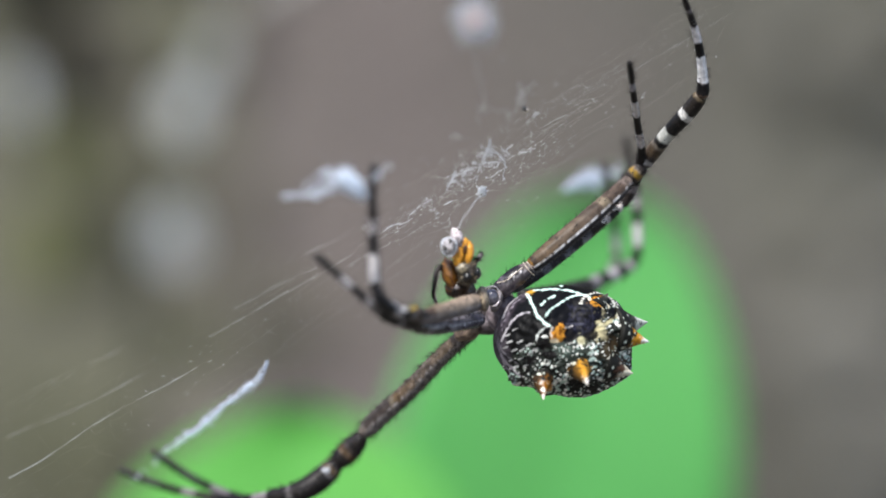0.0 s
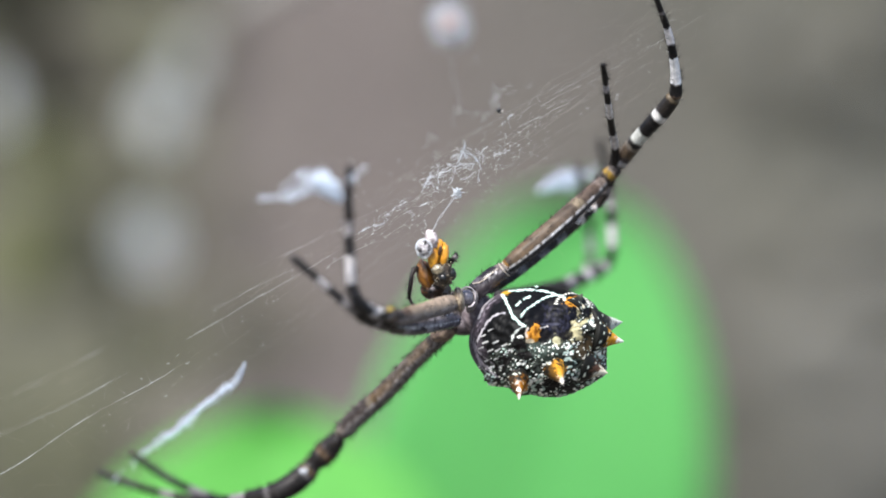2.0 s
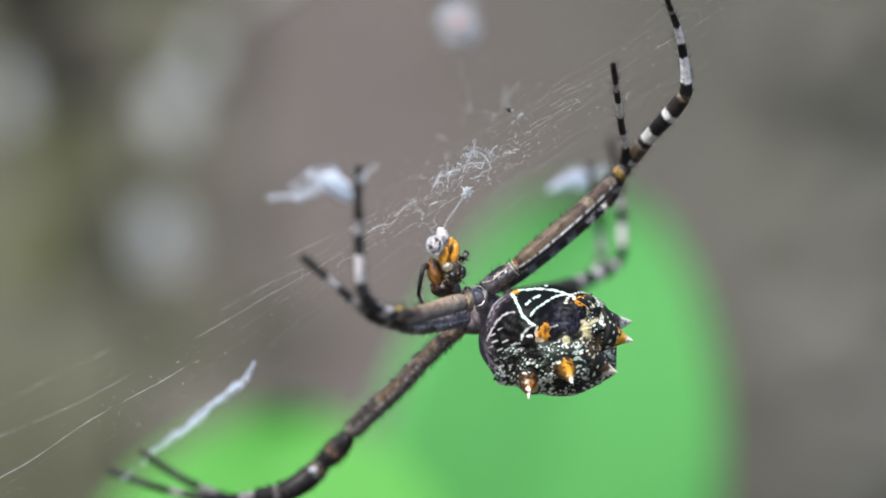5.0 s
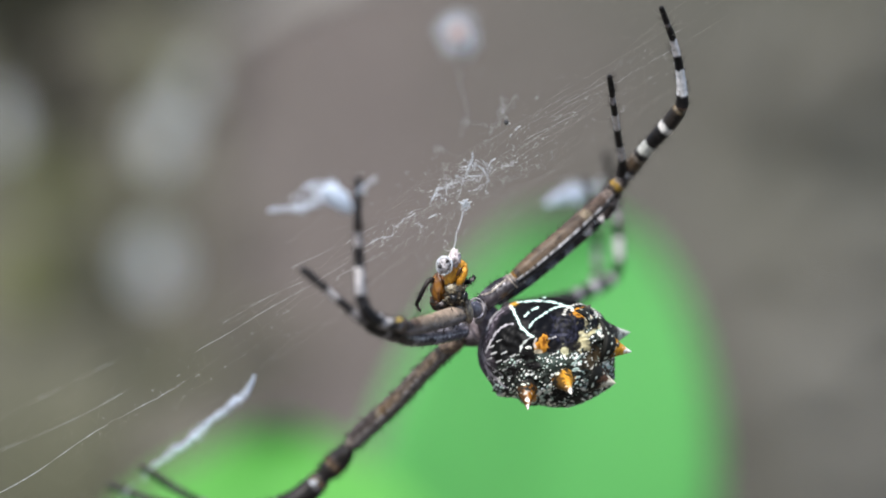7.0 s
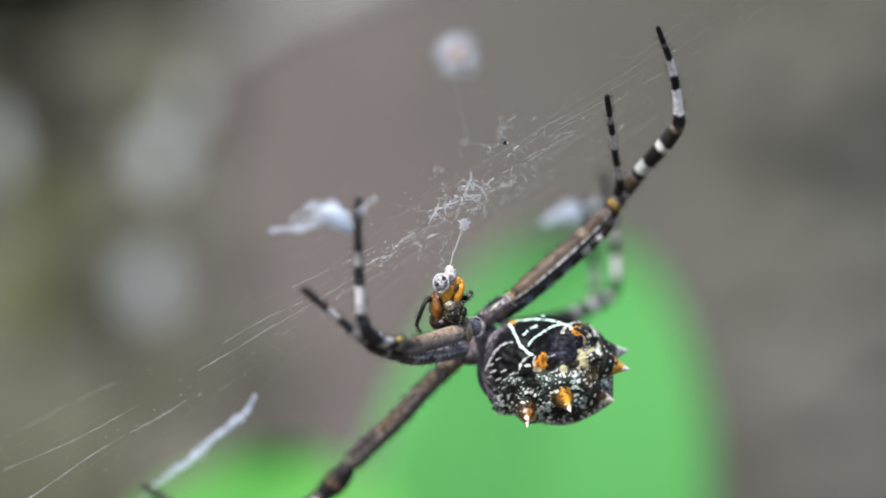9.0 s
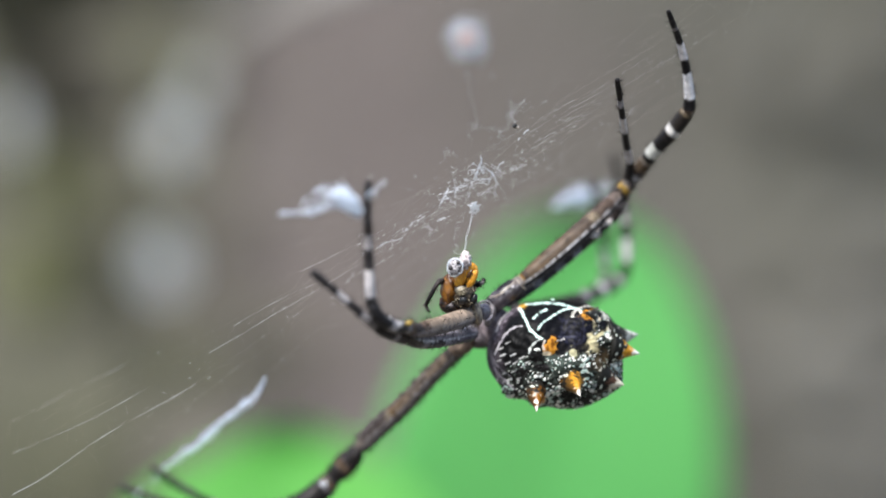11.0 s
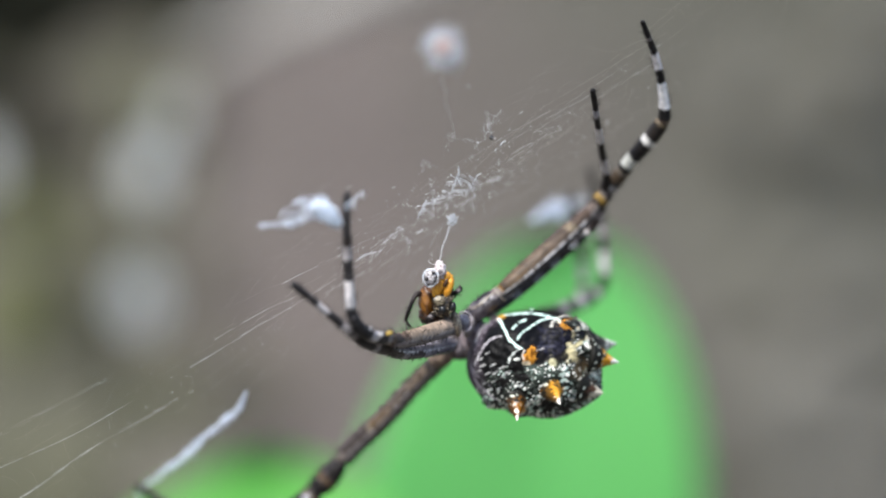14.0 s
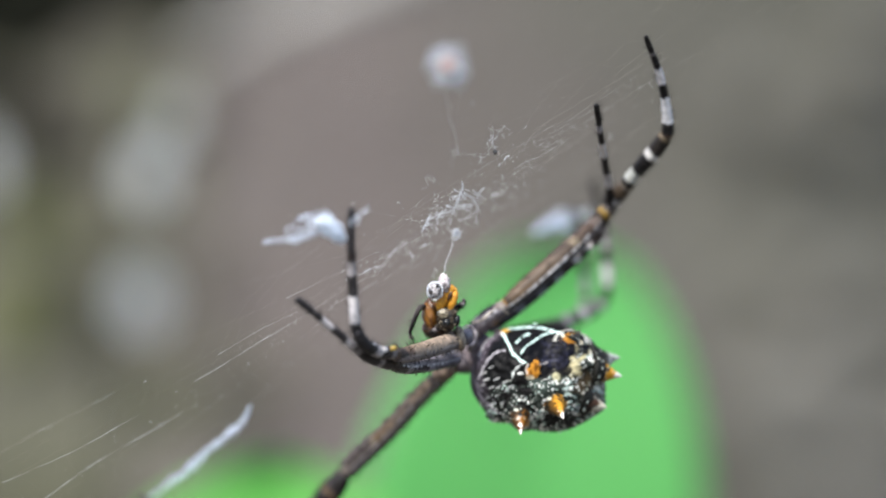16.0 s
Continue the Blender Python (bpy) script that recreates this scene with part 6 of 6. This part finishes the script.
def build_branch():
    br = thing("pale_branch", (-14.67, 522.00, 59.20), "pale slanting branch behind the web", "branch")
    verts, faces = [], []
    line = glide([(*(-41.74, 514.00, 43.85), 0.8), (*(-36.34, 517.00, 47.27), 1.8), (*(-29.95, 522.00, 51.05), 2.6), (*(-14.67, 522.00, 57.67), 3.4), (*(44.62, 562.00, 82.69), 4.0)], 2)
    hose(line[:, :3], line[:, 3] * (1 + 0.1 * np.sin(np.arange(len(line)) * 0.9)), 12, verts, faces)
    part("wood", verts, faces, TWIG, br)
    for pts in ([(*(-26.83, 520.00, 51.93), 1.2), (*(-28.63, 514.00, 55.55), 0.9), (*(-31.49, 510.00, 61.27), 0.5)], [(*(-2.46, 528.00, 62.95), 1.4), (*(0.62, 532.00, 59.98), 1.0), (*(6.87, 538.00, 59.19), 0.7)]):
        verts, faces = [], []
        line = glide(pts, 1)
        hose(line[:, :3], line[:, 3], 8, verts, faces)
        part("side_twig", verts, faces, TWIG, br)


build_branch()


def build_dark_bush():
    """A dense clump of leaves above the pale branch, shade painted into their colour."""
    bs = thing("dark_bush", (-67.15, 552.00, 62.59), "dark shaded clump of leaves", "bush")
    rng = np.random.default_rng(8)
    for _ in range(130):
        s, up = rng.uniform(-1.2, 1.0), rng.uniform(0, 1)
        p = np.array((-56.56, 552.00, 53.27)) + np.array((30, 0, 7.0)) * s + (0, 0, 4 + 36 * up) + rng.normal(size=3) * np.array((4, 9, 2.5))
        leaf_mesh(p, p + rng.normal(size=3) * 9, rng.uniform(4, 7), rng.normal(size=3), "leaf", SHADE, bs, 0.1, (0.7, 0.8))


build_dark_bush()


# ---- what moves ----
def motions():
    rows = [
        (0, 0.00058, 0.00060, 0.89747, -0.1, 0.4, 0),
        (0.5, 0.00058, 0.00060, 0.89747, -0.4, -0.6, 0),
        (1, 0.00058, 0.00060, 0.89747, -0.4, -0.3, 0),
        (1.5, 0.00058, 0.00060, 0.89747, -0.0, 0.3, 0),
        (2, 0.00058, 0.00060, 0.89747, -0.0, -0.4, 0),
        (2.5, 0.00058, 0.00060, 0.89747, -0.1, -0.4, 0),
        (3, 0.00058, 0.00060, 0.89747, -0.3, 0.7, 0),
        (3.5, 0.00058, 0.00060, 0.89747, 0.0, 0.2, 0),
        (6, 0.00058, 0.00060, 0.89747, -2.3, 1.4, 0),
        (6.5, 0.00058, 0.00060, 0.89747, 1.8, 4.7, 0),
        (7, 0.00058, 0.00060, 0.89747, 9.0, 17.2, 0),
        (7.5, 0.00058, 0.00060, 0.89747, 7.3, 14.6, 0),
        (8, 0.00058, 0.00060, 0.89747, -0.4, 8.7, 0),
        (8.5, 0.00058, 0.00060, 0.89747, 5.6, 11.1, 0),
        (9, 0.00058, 0.00060, 0.89747, 6.8, 12.5, 0),
        (9.5, 0.00058, 0.00060, 0.89747, 6.6, 14.4, 0),
        (12, 0.00058, 0.00060, 0.89747, 9.1, 20.1, 0),
        (12.5, 0.00058, 0.00060, 0.89747, 6.4, 16.6, 0),
        (13, 0.00058, 0.00060, 0.89747, 3.7, 11.4, 0),
        (13.5, 0.00058, 0.00060, 0.89747, 6.9, 16.8, 0),
        (14, 0.00058, 0.00060, 0.89747, 6.9, 13.7, 0),
        (14.5, 0.00058, 0.00060, 0.89747, 5.1, 11.2, 0),
        (15, 0.00058, 0.00060, 0.89747, 2.5, 11.4, 0),
        (15.5, 0.00058, 0.00060, 0.89747, 4.6, 13.0, 0),
        (16, 0.00058, 0.00060, 0.89747, 5.5, 13.7, 0),
    ]
    walk(prey, [(t, pose(*row)) for t, *row in rows])
    rows = [
        (0, 0.00143, -0.00060, 0.90318, -0.1, -0.3, 0),
        (0.5, 0.00143, -0.00060, 0.90318, 0.4, 0.8, 0),
        (1, 0.00143, -0.00060, 0.90318, 0.3, 0.5, 0),
        (1.5, 0.00143, -0.00060, 0.90318, -0.1, -0.2, 0),
        (2, 0.00143, -0.00060, 0.90318, 0.2, 0.4, 0),
        (2.5, 0.00143, -0.00060, 0.90318, 0.2, 0.5, 0),
        (3, 0.00143, -0.00060, 0.90318, -0.1, -0.4, 0),
        (3.5, 0.00143, -0.00060, 0.90318, -0.1, -0.2, 0),
        (6, 0.00143, -0.00060, 0.90318, 0.7, 0.3, 0),
        (6.5, 0.00143, -0.00060, 0.90318, -2.5, -5.7, 0),
        (7, 0.00143, -0.00060, 0.90318, -6.5, -20.1, 0),
        (7.5, 0.00143, -0.00060, 0.90318, -6.1, -17.6, 0),
        (8, 0.00143, -0.00060, 0.90318, -3.0, -9.1, 0),
        (8.5, 0.00143, -0.00060, 0.90318, -5.2, -13.8, 0),
        (9, 0.00143, -0.00060, 0.90318, -5.7, -15.4, 0),
        (9.5, 0.00143, -0.00060, 0.90318, -6.0, -17.3, 0),
        (12, 0.00143, -0.00060, 0.90318, -6.7, -22.9, 0),
        (12.5, 0.00143, -0.00060, 0.90318, -6.3, -19.6, 0),
        (13, 0.00143, -0.00060, 0.90318, -5.0, -13.6, 0),
        (13.5, 0.00143, -0.00060, 0.90318, -6.3, -19.8, 0),
        (14, 0.00143, -0.00060, 0.90318, -5.9, -16.7, 0),
        (14.5, 0.00143, -0.00060, 0.90318, -5.2, -13.8, 0),
        (15, 0.00143, -0.00060, 0.90318, -4.7, -13.4, 0),
        (15.5, 0.00143, -0.00060, 0.90318, -5.5, -15.6, 0),
        (16, 0.00143, -0.00060, 0.90318, -5.7, -16.5, 0),
    ]
    walk(prey_thread, [(t, pose(*row)) for t, *row in rows])


motions()
